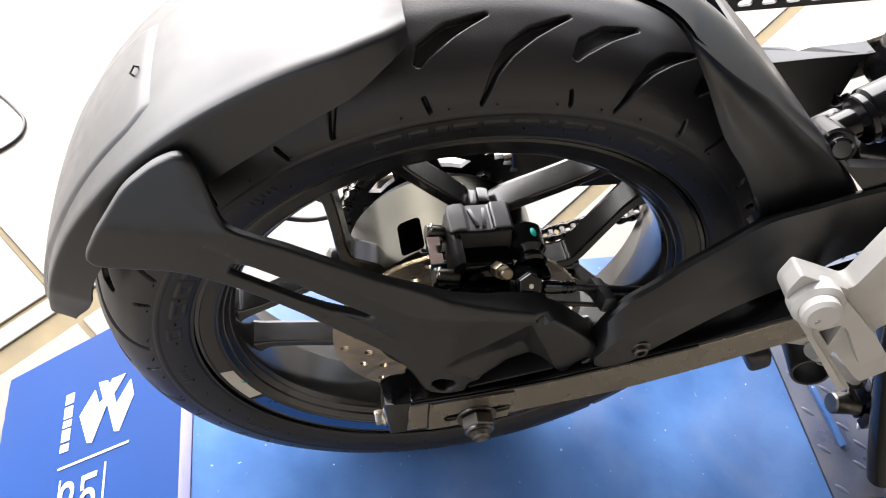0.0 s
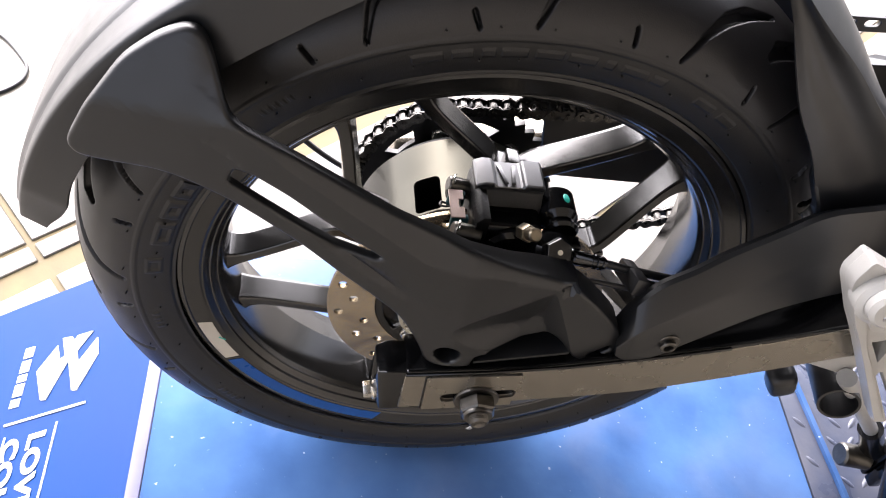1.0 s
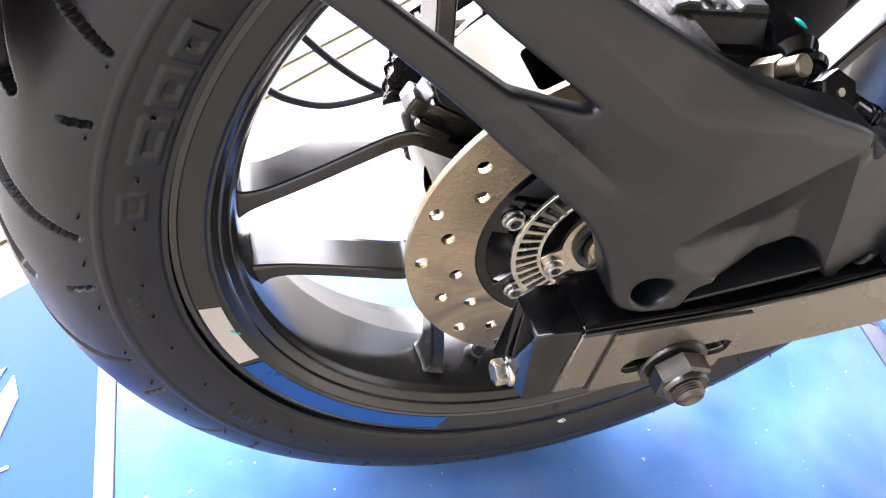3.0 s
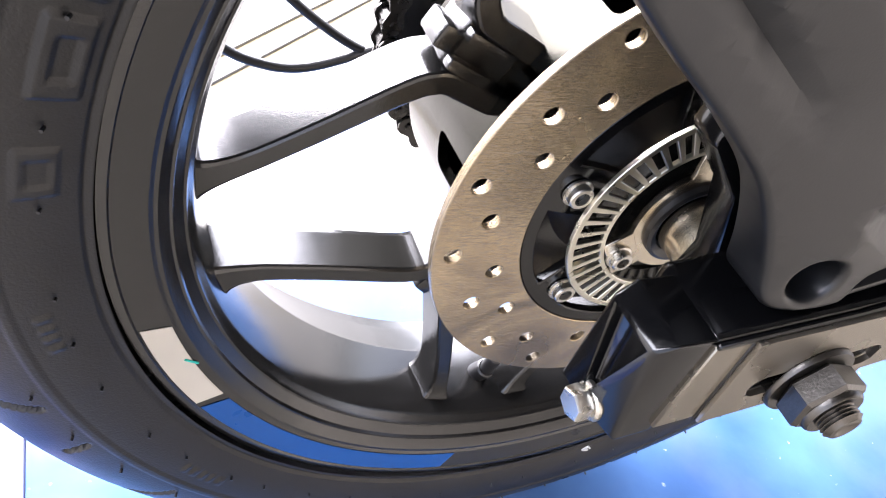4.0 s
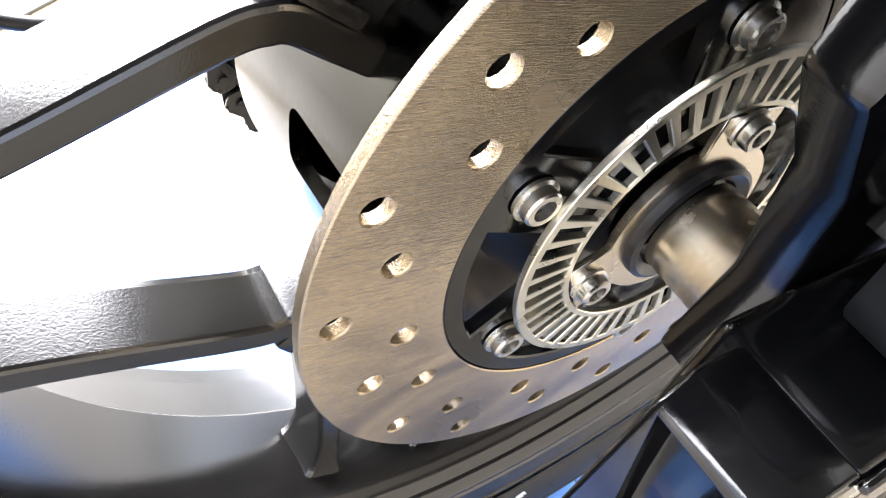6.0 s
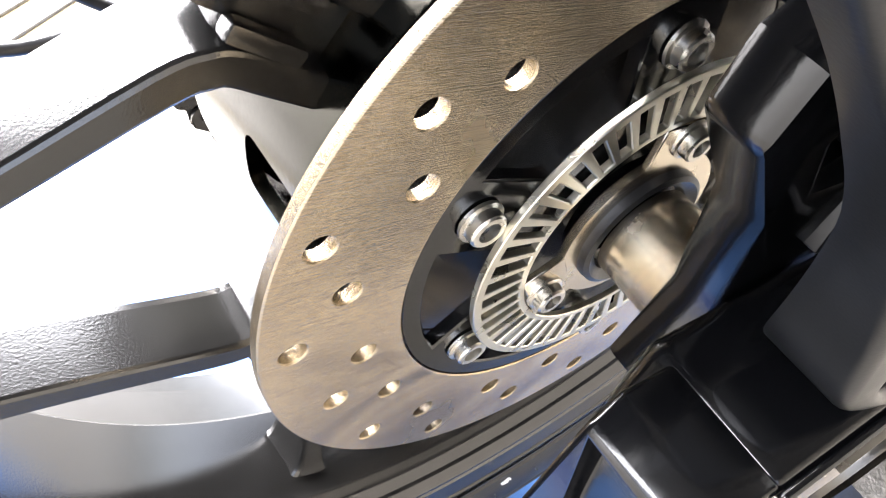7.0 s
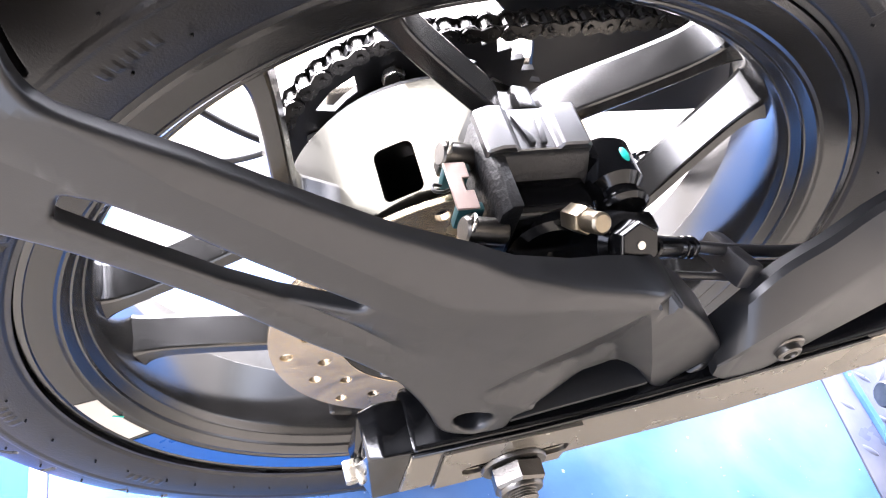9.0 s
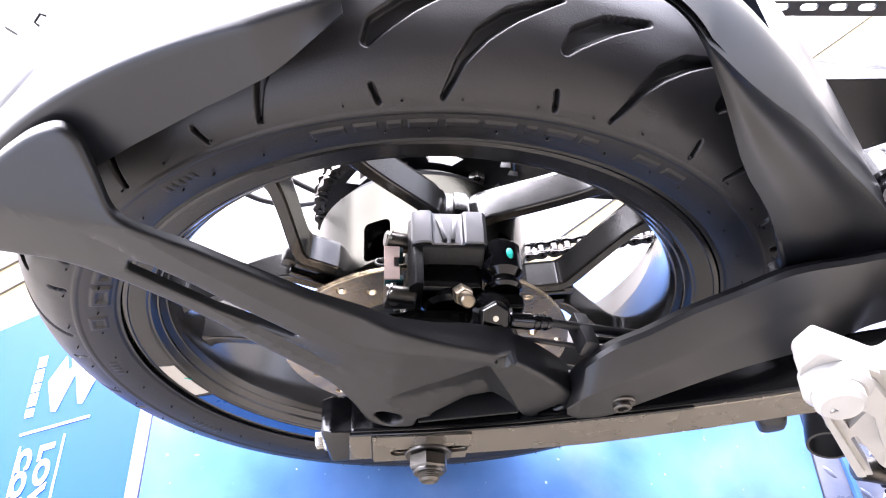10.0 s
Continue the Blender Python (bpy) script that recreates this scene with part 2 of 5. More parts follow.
def slab(outer, holes=(), y=0.0, thick=0.01, bevel=0.0, seg=2):
    """A plate in the wheel's plane: outline and holes in (x, z); y is its near face, a number or a function of x and z."""
    bm = bmesh.new()
    for loop in (outer, *holes):
        vs = [bm.verts.new((x, 0, z)) for x, z in loop]
        for i in range(len(vs)):
            bm.edges.new((vs[i], vs[(i + 1) % len(vs)]))
    bmesh.ops.triangle_fill(bm, edges=bm.edges[:], use_beauty=True, use_dissolve=False)
    geo = bmesh.ops.extrude_face_region(bm, geom=bm.faces[:])
    back = [v for v in geo["geom"] if isinstance(v, bmesh.types.BMVert)]
    for v in back:
        v.co.y += thick
    bmesh.ops.recalc_face_normals(bm, faces=bm.faces)
    bevelled(bm, bevel, seg, 50)
    f = y if callable(y) else (lambda x, z: y)
    for v in bm.verts:
        v.co.y += f(v.co.x, v.co.z)
    return bm


def block(c, s, bevel=0.001, rot=None, seg=2):
    bm = bmesh.new()
    bmesh.ops.create_cube(bm, size=1)
    bmesh.ops.scale(bm, vec=s, verts=bm.verts)
    bevelled(bm, bevel, seg)
    m = Matrix.Translation(c) @ (rot.to_4x4() if rot else Matrix())
    bmesh.ops.transform(bm, matrix=m, verts=bm.verts)
    return bm


def tube(path, r, seg=12, caps=True, flat=1.0):
    """A round bar along points; r is a number or one a point."""
    bm = bmesh.new()
    pts = [Vector(p) for p in path]
    rings, prev = [], None
    for i, p in enumerate(pts):
        d = (pts[min(i + 1, len(pts) - 1)] - pts[max(i - 1, 0)]).normalized()
        if prev is None:
            u = d.orthogonal().normalized()
        else:
            u = (prev - prev.dot(d) * d).normalized()
        prev = u
        w = d.cross(u)
        rr = r[i] if isinstance(r, (list, tuple)) else r
        rings.append([bm.verts.new(p + rr * (math.cos(2 * math.pi * k / seg) * u + flat * math.sin(2 * math.pi * k / seg) * w)) for k in range(seg)])
    for a, b in zip(rings, rings[1:]):
        for k in range(seg):
            bm.faces.new((a[k], a[(k + 1) % seg], b[(k + 1) % seg], b[k]))
    if caps:
        bm.faces.new(rings[0])
        bm.faces.new(rings[-1])
    return bm


def smooth_path(pts, n=10):
    """A curve through the points."""
    p = [Vector(q) for q in pts]
    p = [2 * p[0] - p[1]] + p + [2 * p[-1] - p[-2]]
    out = []
    for i in range(1, len(p) - 2):
        for k in range(n):
            t = k / n
            a, b, c, d = p[i - 1], p[i], p[i + 1], p[i + 2]
            out.append(0.5 * ((2 * b) + (c - a) * t + (2 * a - 5 * b + 4 * c - d) * t * t + (3 * b - a - 3 * c + d) * t ** 3))
    return out + [p[-2]]


def rod(a, b, r, seg=16, bevel=0.0, r2=None):
    """A round bar or cone from a to b."""
    a, b = Vector(a), Vector(b)
    if not bevel:
        return tube([a, b], [r, r if r2 is None else r2], seg)
    d = (b - a).normalized()
    e = r if r2 is None else r2
    return tube([a, a + d * 1e-5, a + d * bevel, b - d * bevel, b - d * 1e-5, b], [r - bevel, r - bevel, r, e, e - bevel, e - bevel], seg)


def rounded(loop, r=0.008, n=4):
    """A closed outline with its corners turned to short curves."""
    out = []
    k = len(loop)
    for i in range(k):
        p, c, q = (np.array(loop[(i + d) % k]) for d in (-1, 0, 1))
        a = c + (p - c) * min(0.48, r / max(1e-9, np.linalg.norm(p - c)))
        b = c + (q - c) * min(0.48, r / max(1e-9, np.linalg.norm(q - c)))
        for j in range(n + 1):
            t = j / n
            w = a * (1 - t) ** 2 + 2 * c * t * (1 - t) + b * t * t
            out.append((float(w[0]), float(w[1])))
    return out


def soft(a, xs, ys, w=5.0):
    """A table read with its corners smoothed."""
    return float(np.mean([np.interp(a + w * k / 6, xs, ys) for k in range(-6, 7)]))


def side_of(line, x, z):
    """Signed distance to a broken line, positive on its left."""
    best, sign = 9.0, 1.0
    for (x0, z0), (x1, z1) in zip(line, line[1:]):
        dx, dz = x1 - x0, z1 - z0
        n = math.hypot(dx, dz)
        k = min(1.0, max(0.0, ((x - x0) * dx + (z - z0) * dz) / (n * n)))
        d = math.hypot(x - x0 - k * dx, z - z0 - k * dz)
        if d < best - 1e-9:
            best, sign = d, (1.0 if dx * (z - z0) - dz * (x - x0) > 0 else -1.0)
    return best * sign


def shrunk(loop, d):
    """The outline moved by d towards its left side."""
    p = np.array(loop)
    e = np.roll(p, -1, 0) - p
    e /= np.maximum(1e-9, np.linalg.norm(e, axis=1))[:, None]
    nrm = np.stack([-e[:, 1], e[:, 0]], 1)
    v = nrm + np.roll(nrm, 1, 0)
    v /= np.maximum(0.25, (v * nrm).sum(1))[:, None]
    return [(float(x), float(z)) for x, z in p + d * v]


def pressed(outer, holes, y, thick, cuts=(), step=0.006, lip=0.0024):
    """A moulded plate in the wheel's plane: fine enough to fold along the cut lines, its edges rolled over by lip."""
    bm = bmesh.new()
    inner = []
    roll = {}
    for n, loop in enumerate((outer, *holes)):
        area = sum(a[0] * b[1] - b[0] * a[1] for a, b in zip(loop, loop[1:] + loop[:1]))
        if (area > 0) != (n == 0):
            loop = loop[::-1]
        rings = []
        for k in (0.0, 0.13, 0.35, 0.66, 1.0):
            d = lip * k
            rr = lip - math.sqrt(max(0.0, lip * lip - (lip - d) ** 2))
            vs = [bm.verts.new((x, 0, z)) for x, z in (shrunk(loop, d) if k else loop)]
            for v in vs:
                roll[v] = rr
            rings.append(vs)
        for p, q in zip(rings, rings[1:]):
            for i in range(len(p)):
                j = (i + 1) % len(p)
                bm.faces.new((p[i], p[j], q[j], q[i]))
        inner.append(rings[-1])
    edges = [bm.edges.get((vs[i], vs[(i + 1) % len(vs)])) for vs in inner for i in range(len(vs))]
    res = bmesh.ops.triangle_fill(bm, edges=edges, use_beauty=True)
    field = [f for f in res["geom"] if isinstance(f, bmesh.types.BMFace)]
    lines = list(cuts)
    xs, zs = [p[0] for p in outer], [p[1] for p in outer]
    lines += [(min(xs) + step * i, 0, 0, 1) for i in range(1, int((max(xs) - min(xs)) / step) + 1)]
    lines += [(0, min(zs) + step * i, 1, 0) for i in range(1, int((max(zs) - min(zs)) / step) + 1)]
    for x, z, dx, dz in lines:
        field = [f for f in field if f.is_valid]
        geom = list({v for f in field for v in f.verts}) + list({e for f in field for e in f.edges}) + field
        r = bmesh.ops.bisect_plane(bm, geom=geom, dist=1e-6, plane_co=(x, 0, z), plane_no=(-dz, 0, dx))
        field = list({f for f in r["geom"] if isinstance(f, bmesh.types.BMFace)} | {f for f in field if f.is_valid})
    fronts = {v: roll[v] if v in roll else 0.0 for v in bm.verts}
    level = {v: y(v.co.x, v.co.z) for v in bm.verts}
    geo = bmesh.ops.extrude_face_region(bm, geom=bm.faces[:])
    backs = [v for v in geo["geom"] if isinstance(v, bmesh.types.BMVert)]
    for v in backs:
        v.co.y = y(v.co.x, v.co.z) + thick(v.co.x, v.co.z)
    for v in fronts:
        v.co.y = level[v] + fronts[v]
    return bm


def hexagon(a, b, r, bevel=0.0006, turn=0):
    """A hexagon bar from a to b with chamfered ends."""
    a, b = Vector(a), Vector(b)
    d = (b - a).normalized()
    u = Vector((0, 0, 1)) if abs(d.z) < 0.9 else Vector((1, 0, 0))
    u = (u - u.dot(d) * d).normalized()
    w = d.cross(u)
    bm = bmesh.new()
    rings = []
    for t, k in ((a, 0.90), (a + d * bevel * 2, 1.0), (b - d * bevel * 2, 1.0), (b, 0.90)):
        rings.append([bm.verts.new(t + r * k * (math.cos(math.pi / 3 * i + turn) * u + math.sin(math.pi / 3 * i + turn) * w)) for i in range(6)])
    for p, q in zip(rings, rings[1:]):
        for i in range(6):
            bm.faces.new((p[i], p[(i + 1) % 6], q[(i + 1) % 6], q[i]))
    bm.faces.new(rings[0])
    bm.faces.new(rings[-1])
    return bm


def merge(*bms):
    """Several shapes of one part as one mesh."""
    me = bpy.data.meshes.new("scratch")
    out = bmesh.new()
    for b in bms:
        b.to_mesh(me)
        b.free()
        out.from_mesh(me)
    bpy.data.meshes.remove(me)
    return out


def moved(bm, m):
    bmesh.ops.transform(bm, matrix=m, verts=bm.verts)
    return bm


def thing(name, label, category, group=""):
    ob = new(name)
    return tagged(ob, label, category, group)


def raw_mesh(name, verts, faces, material, parent=None, label="", smooth=40):
    me = bpy.data.meshes.new(name)
    me.from_pydata(verts, [], faces)
    me.materials.append(material)
    me.polygons.foreach_set("use_smooth", [True] * len(me.polygons))
    me.set_sharp_from_angle(angle=radians(smooth))
    ob = new(name, me)
    if parent:
        ob.parent = parent
    if label:
        tagged(ob, label)
    return ob


# ---- ground, deck and ramp ----
GZ = -0.232
TILE_TURN = radians(38)


def build_ground():
    bm = bmesh.new()
    bmesh.ops.create_grid(bm, x_segments=2, y_segments=2, size=400)
    g = part("ground", moved(bm, Matrix.Translation((0, 0, GZ - 0.008))), M_CREAM)
    tagged(g, "pale cream floor that runs out of sight", "ground", kind="structure")
    bm = bmesh.new()
    bmesh.ops.create_grid(bm, x_segments=1, y_segments=1, size=2.8)
    j = part("floor", moved(bm, Matrix.Translation((0, 0, GZ - 0.004)) @ Matrix.Rotation(TILE_TURN, 4, "Z")), M_GROUT)
    tagged(j, "large cream floor tiles with yellow-brown joints", "floor", kind="structure")
    # slabs between the joints: spans along and across the turned grid
    # the gap from 0.560 to 0.600 paints a low step's shadow as flat joint
    for v0, v1 in ((-2.75, -0.305), (-0.295, 0.121), (0.149, 0.560), (0.600, 0.632), (0.640, 2.75)):
        for u0, u1 in ((-2.75, -0.215), (-0.206, 2.75)):
            t = part("tile", block((0, 0, 0), (u1 - u0, v1 - v0, 0.008), 0.0015, seg=1), M_CREAM, j)
            t.matrix_world = Matrix.Rotation(TILE_TURN, 4, "Z") @ Matrix.Translation(((u0 + u1) / 2, (v0 + v1) / 2, GZ - 0.004))
    return g


DX0, DX1, DY0, DY1 = -0.284, 0.497, -0.170, 0.214


def build_deck():
    """The raised steel stand: a flat blue sheet, a chequered plate beyond the seam, and the skirt below."""
    d = thing("display_stand", "raised steel display stand with worn blue paint", "stand")
    tagged(d, kind="structure")
    part("deck_sheet", block(((DX0 + DX1) / 2 - 0.001, (DY0 + DY1) / 2, -0.006), (DX1 - DX0 - 0.002, DY1 - DY0, 0.012), 0.002), M_DECK, d, "worn glossy blue painted steel sheet")
    x1 = 1.55
    part("chequer_plate", block(((DX1 + x1) / 2, (DY0 + DY1) / 2, -0.0065), (x1 - DX1 - 0.001, DY1 - DY0, 0.012), 0.0015), M_PLATE, d, "worn blue and grey chequered steel plate")
    part("skirt", block(((DX0 + x1) / 2, (DY0 + DY1) / 2, (GZ - 0.014) / 2), (x1 - DX0 - 0.02, DY1 - DY0 - 0.02, -GZ - 0.014), 0.002), M_DECK, d)
    # raised lozenges of the chequered plate
    bms = []
    for i in range(0, 16):
        for k in range(-9, 8):
            x, y = 0.512 + 0.026 * i + (0.013 if k % 2 else 0), k * 0.026
            if y > DY1 - 0.01 or y < DY0 + 0.01 or abs(x - 0.528) < 0.011:
                continue
            b = bmesh.new()
            bmesh.ops.create_uvsphere(b, u_segments=8, v_segments=4, radius=1)
            bmesh.ops.scale(b, vec=(0.0105, 0.0034, 0.0016), verts=b.verts)
            bms.append(moved(b, Matrix.Translation((x, y, -0.0005)) @ Matrix.Rotation(radians(45 if (i + k) % 2 else -45), 4, "Z")))
    lz = part("lozenges", merge(*bms), M_PLATE, d)
    tagged(lz, kind="stuff")
    part("rib", moved(block((0, 0, 0), (0.007, 0.30, 0.007), 0.0015), Matrix.Translation((0.525, 0.045, 0.003)) @ Matrix.Rotation(radians(5), 4, "Z")), M_DECK, d, "thin raised blue steel rib")
    return d


SLOPE = math.atan2(0.232, 0.302)
RAMP = Matrix.Translation((-0.298, 0, 0.0)) @ Matrix.Rotation(-SLOPE, 4, "Y")


def on_ramp(x, y, h=0.0):
    """A point of the ramp's face by its plan position."""
    return Vector((x, y, 0.77 * (x + 0.2995))) + h * Vector((-math.sin(SLOPE), 0, math.cos(SLOPE)))


def flat_shape(pts, h=0.0006):
    bm = bmesh.new()
    lo = [bm.verts.new(on_ramp(x, y, 0.0001)) for x, y in pts]
    for i in range(len(lo)):
        bm.edges.new((lo[i], lo[(i + 1) % len(lo)]))
    bmesh.ops.triangle_fill(bm, edges=bm.edges[:], use_beauty=True)
    geo = bmesh.ops.extrude_face_region(bm, geom=bm.faces[:])
    bmesh.ops.translate(bm, vec=on_ramp(0, 0, h) - on_ramp(0, 0, 0), verts=[v for v in geo["geom"] if isinstance(v, bmesh.types.BMVert)])
    return bm


def build_banner():
    r = thing("ramp_banner", "blue printed vinyl banner on the sloping ramp of the stand", "banner")
    x0, x1 = -0.602, -0.2985
    y0, y1 = -0.170, 0.217
    bm = bmesh.new()
    nx, ny = 10, 24
    g = [[bm.verts.new(on_ramp(x0 + (x1 - x0) * i / nx, y0 + (y1 - y0) * k / ny, 0.0003 * math.sin(5 * i + 3.1 * k))) for k in range(ny + 1)] for i in range(nx + 1)]
    for i in range(nx):
        for k in range(ny):
            bm.faces.new((g[i][k], g[i + 1][k], g[i + 1][k + 1], g[i][k + 1]))
    geo = bmesh.ops.extrude_face_region(bm, geom=bm.faces[:])
    bmesh.ops.translate(bm, vec=(0.004, 0, -0.005), verts=[v for v in geo["geom"] if isinstance(v, bmesh.types.BMVert)])
    part("sheet", bm, M_BANNER, r)
    part("edge_strip", block((-0.2915, (y0 + y1) / 2, -0.0035), (0.0145, y1 - y0, 0.011), 0.003), M_EDGE, r, "pale lilac edge strip")
    H = 0.0012
    # emblem, as a plain shape
    emblem = [(-0.433, 0.128), (-0.4555, 0.099), (-0.438, 0.055), (-0.430, 0.0525), (-0.4105, 0.099), (-0.3955, 0.0545), (-0.388, 0.052), (-0.369, 0.094), (-0.3755, 0.119), (-0.396, 0.092), (-0.401, 0.1085), (-0.384, 0.131), (-0.4055, 0.1325), (-0.409, 0.126), (-0.414, 0.134), (-0.428, 0.1365), (-0.418, 0.1085), (-0.4245, 0.105)]
    part("emblem", flat_shape(emblem, H), M_WHITE, r, "white zigzag emblem")
    # the maker's name, as one plain bar a letter
    for k, (a, b) in enumerate(((0.140, 0.125), (0.121, 0.104), (0.101, 0.091), (0.088, 0.071), (0.067, 0.056))):
        part("wordmark_bar", flat_shape([(-0.4690, a), (-0.4830, a + 0.001), (-0.4830, b + 0.001), (-0.4690, b)], H), M_WHITE, r)
    part("divider", flat_shape([(-0.3715, 0.0335), (-0.3715, 0.0305), (-0.4825, 0.0330), (-0.4825, 0.0360)], H), M_WHITE, r)
    for x in (-0.4060, -0.4770):
        part("rule", flat_shape([(x, 0.018), (x + 0.0022, 0.018), (x + 0.0022, -0.16), (x, -0.16)], H), M_WHITE, r)
    # slogan, read from behind the stand
    for word, x, size in (("LOVE", -0.4385, 0.0385), ("COU", -0.4730, 0.0385)):
        cu = bpy.data.curves.new("slogan", "FONT")
        cu.body, cu.size, cu.extrude, cu.offset = word, size, 0.0004, 0.0017
        cu.space_character = 1.04
        tmp = bpy.data.objects.new("slogan", cu)
        me = bpy.data.meshes.new_from_object(tmp)
        bpy.data.objects.remove(tmp)
        me.materials.append(M_WHITE)
        ob = new("slogan", me)
        ob.parent = r
        right, up = Vector((0, -1, 0)), Vector((math.cos(SLOPE), 0, math.sin(SLOPE)))
        nor = right.cross(up)
        m = Matrix((right, up, nor)).transposed().to_4x4()
        m.translation = on_ramp(x - 0.0005, 0.0125, 0.0009)
        ob.matrix_world = m
        tagged(ob, "white slogan lettering")
    return r


M_PLATE = mat("worn_chequer_plate_paint", (0.025, 0.050, 0.125), 0.30, 0.0, var=0.35, scale=14, bump=0.25, bscale=120, tint=(0.085, 0.085, 0.095))
M_WALL = mat("unseen_wall_beige", (0.20, 0.180, 0.150), 0.85, var=0.12, scale=3, bump=0.2, bscale=60)
# out-of-view wall, added to hold back light from behind the camera
wall = part("unseen_wall_south", block((3.3, -1.7, GZ + 2.6), (7.8, 0.2, 5.2), 0.005), M_WALL)
tagged(wall, "unseen beige wall added to dim light from the camera side", "wall", kind="structure")
M_ROOF = mat("unseen_roof_grey", (0.07, 0.07, 0.07), 0.8, var=0.12, scale=3, bump=0.2, bscale=60)
# out-of-view roof, added so that high light is cut off
ceiling = part("ceiling", block((1.6, -0.1, GZ + 3.05), (7.6, 3.4, 0.1), 0.005), M_ROOF)
tagged(ceiling, "unseen grey roof added to block light from overhead", "ceiling", kind="structure")
build_ground()
build_deck()
build_banner()

# ---- the motorcycle ----
LEAN = Matrix.Translation((0, 0.0239, 0.3053)) @ Matrix.Rotation(radians(-5.03), 4, "X")
bike = thing("motorcycle", "black motorcycle leaning on its side stand, rear wheel and swingarm seen", "motorcycle")
bike.matrix_world = LEAN


# rear tyre
def tyre_profile(t):
    """Radius and y across the tyre, t from -1 (near bead) over 0 (crown) to 1."""
    a = abs(t)
    pts = [(0.0, 0.3035, 0.0), (0.2, 0.3000, 0.0175), (0.4, 0.2910, 0.0365), (0.55, 0.2805, 0.0485), (0.68, 0.2670, 0.0570), (0.8, 0.2525, 0.0597), (0.9, 0.2378, 0.0575), (1.0, 0.2245, 0.0526)]
    for (a0, r0, y0), (a1, r1, y1) in zip(pts, pts[1:]):
        if a <= a1:
            k = (a - a0) / (a1 - a0)
            return r0 + (r1 - r0) * k, (y0 + (y1 - y0) * k) * (1 if t > 0 else -1)
    return pts[-1][1], pts[-1][2] * (1 if t > 0 else -1)


def build_tyre():
    ts = np.concatenate([np.linspace(-1, 0.30, 200, endpoint=False), np.linspace(0.30, 1, 50)])
    nt_ = len(ts)
    prof = np.array([tyre_profile(t) for t in ts])
    for _ in range(90):
        prof[1:-1] = (prof[:-2] + 2 * prof[1:-1] + prof[2:]) / 4
    ang = np.radians(np.concatenate([np.arange(40, 150, 0.115), np.arange(150, 275, 0.22), np.arange(275, 400, 0.45)]))
    na = len(ang)
    A, T = np.meshgrid(ang, ts, indexing="ij")
    R = np.broadcast_to(prof[:, 0], A.shape).copy()
    Y = np.broadcast_to(prof[:, 1], A.shape).copy()
    # outward normal of the section
    dr, dy = np.gradient(prof[:, 0]), np.gradient(prof[:, 1])
    ln = np.hypot(dr, dy)
    nr, ny = dy / ln, -dr / ln
    h = tread_relief(np.degrees(A), T)
    R += nr[None, :] * h
    Y += ny[None, :] * h
    V = np.stack([R * np.cos(A), Y, R * np.sin(A)], -1).reshape(-1, 3)
    idx = np.arange(na * nt_).reshape(na, nt_)
    nx = np.roll(idx, -1, 0)
    F = np.stack([idx[:, :-1], nx[:, :-1], nx[:, 1:], idx[:, 1:]], -1).reshape(-1, 4)
    return raw_mesh("tyre", V.tolist(), F.tolist(), M_RUBBER, bike, "black rubber tyre with curved tread grooves", smooth=60)


# angles at which the long grooves start
PITCH = [92.7 - 20.1 * k for k in range(1, 8)] + [92.7] + [92.7 + 20.9 * k for k in range(1, 10)]
SHORT = (((7.6, 0.48), (6.4, 0.405), (3.4, 0.315), (-1.2, 0.235)), (0.0060, 0.0125, 0.0115, 0.0030))
LONG = (((0.0, 0.735), (-1.6, 0.585), (-3.7, 0.46), (-6.6, 0.355), (-11.6, 0.24)), (0.0026, 0.0048, 0.0085, 0.0088, 0.0022))
DASH = (((7.7, 0.668), (7.2, 0.745)), (0.0026, 0.0026))


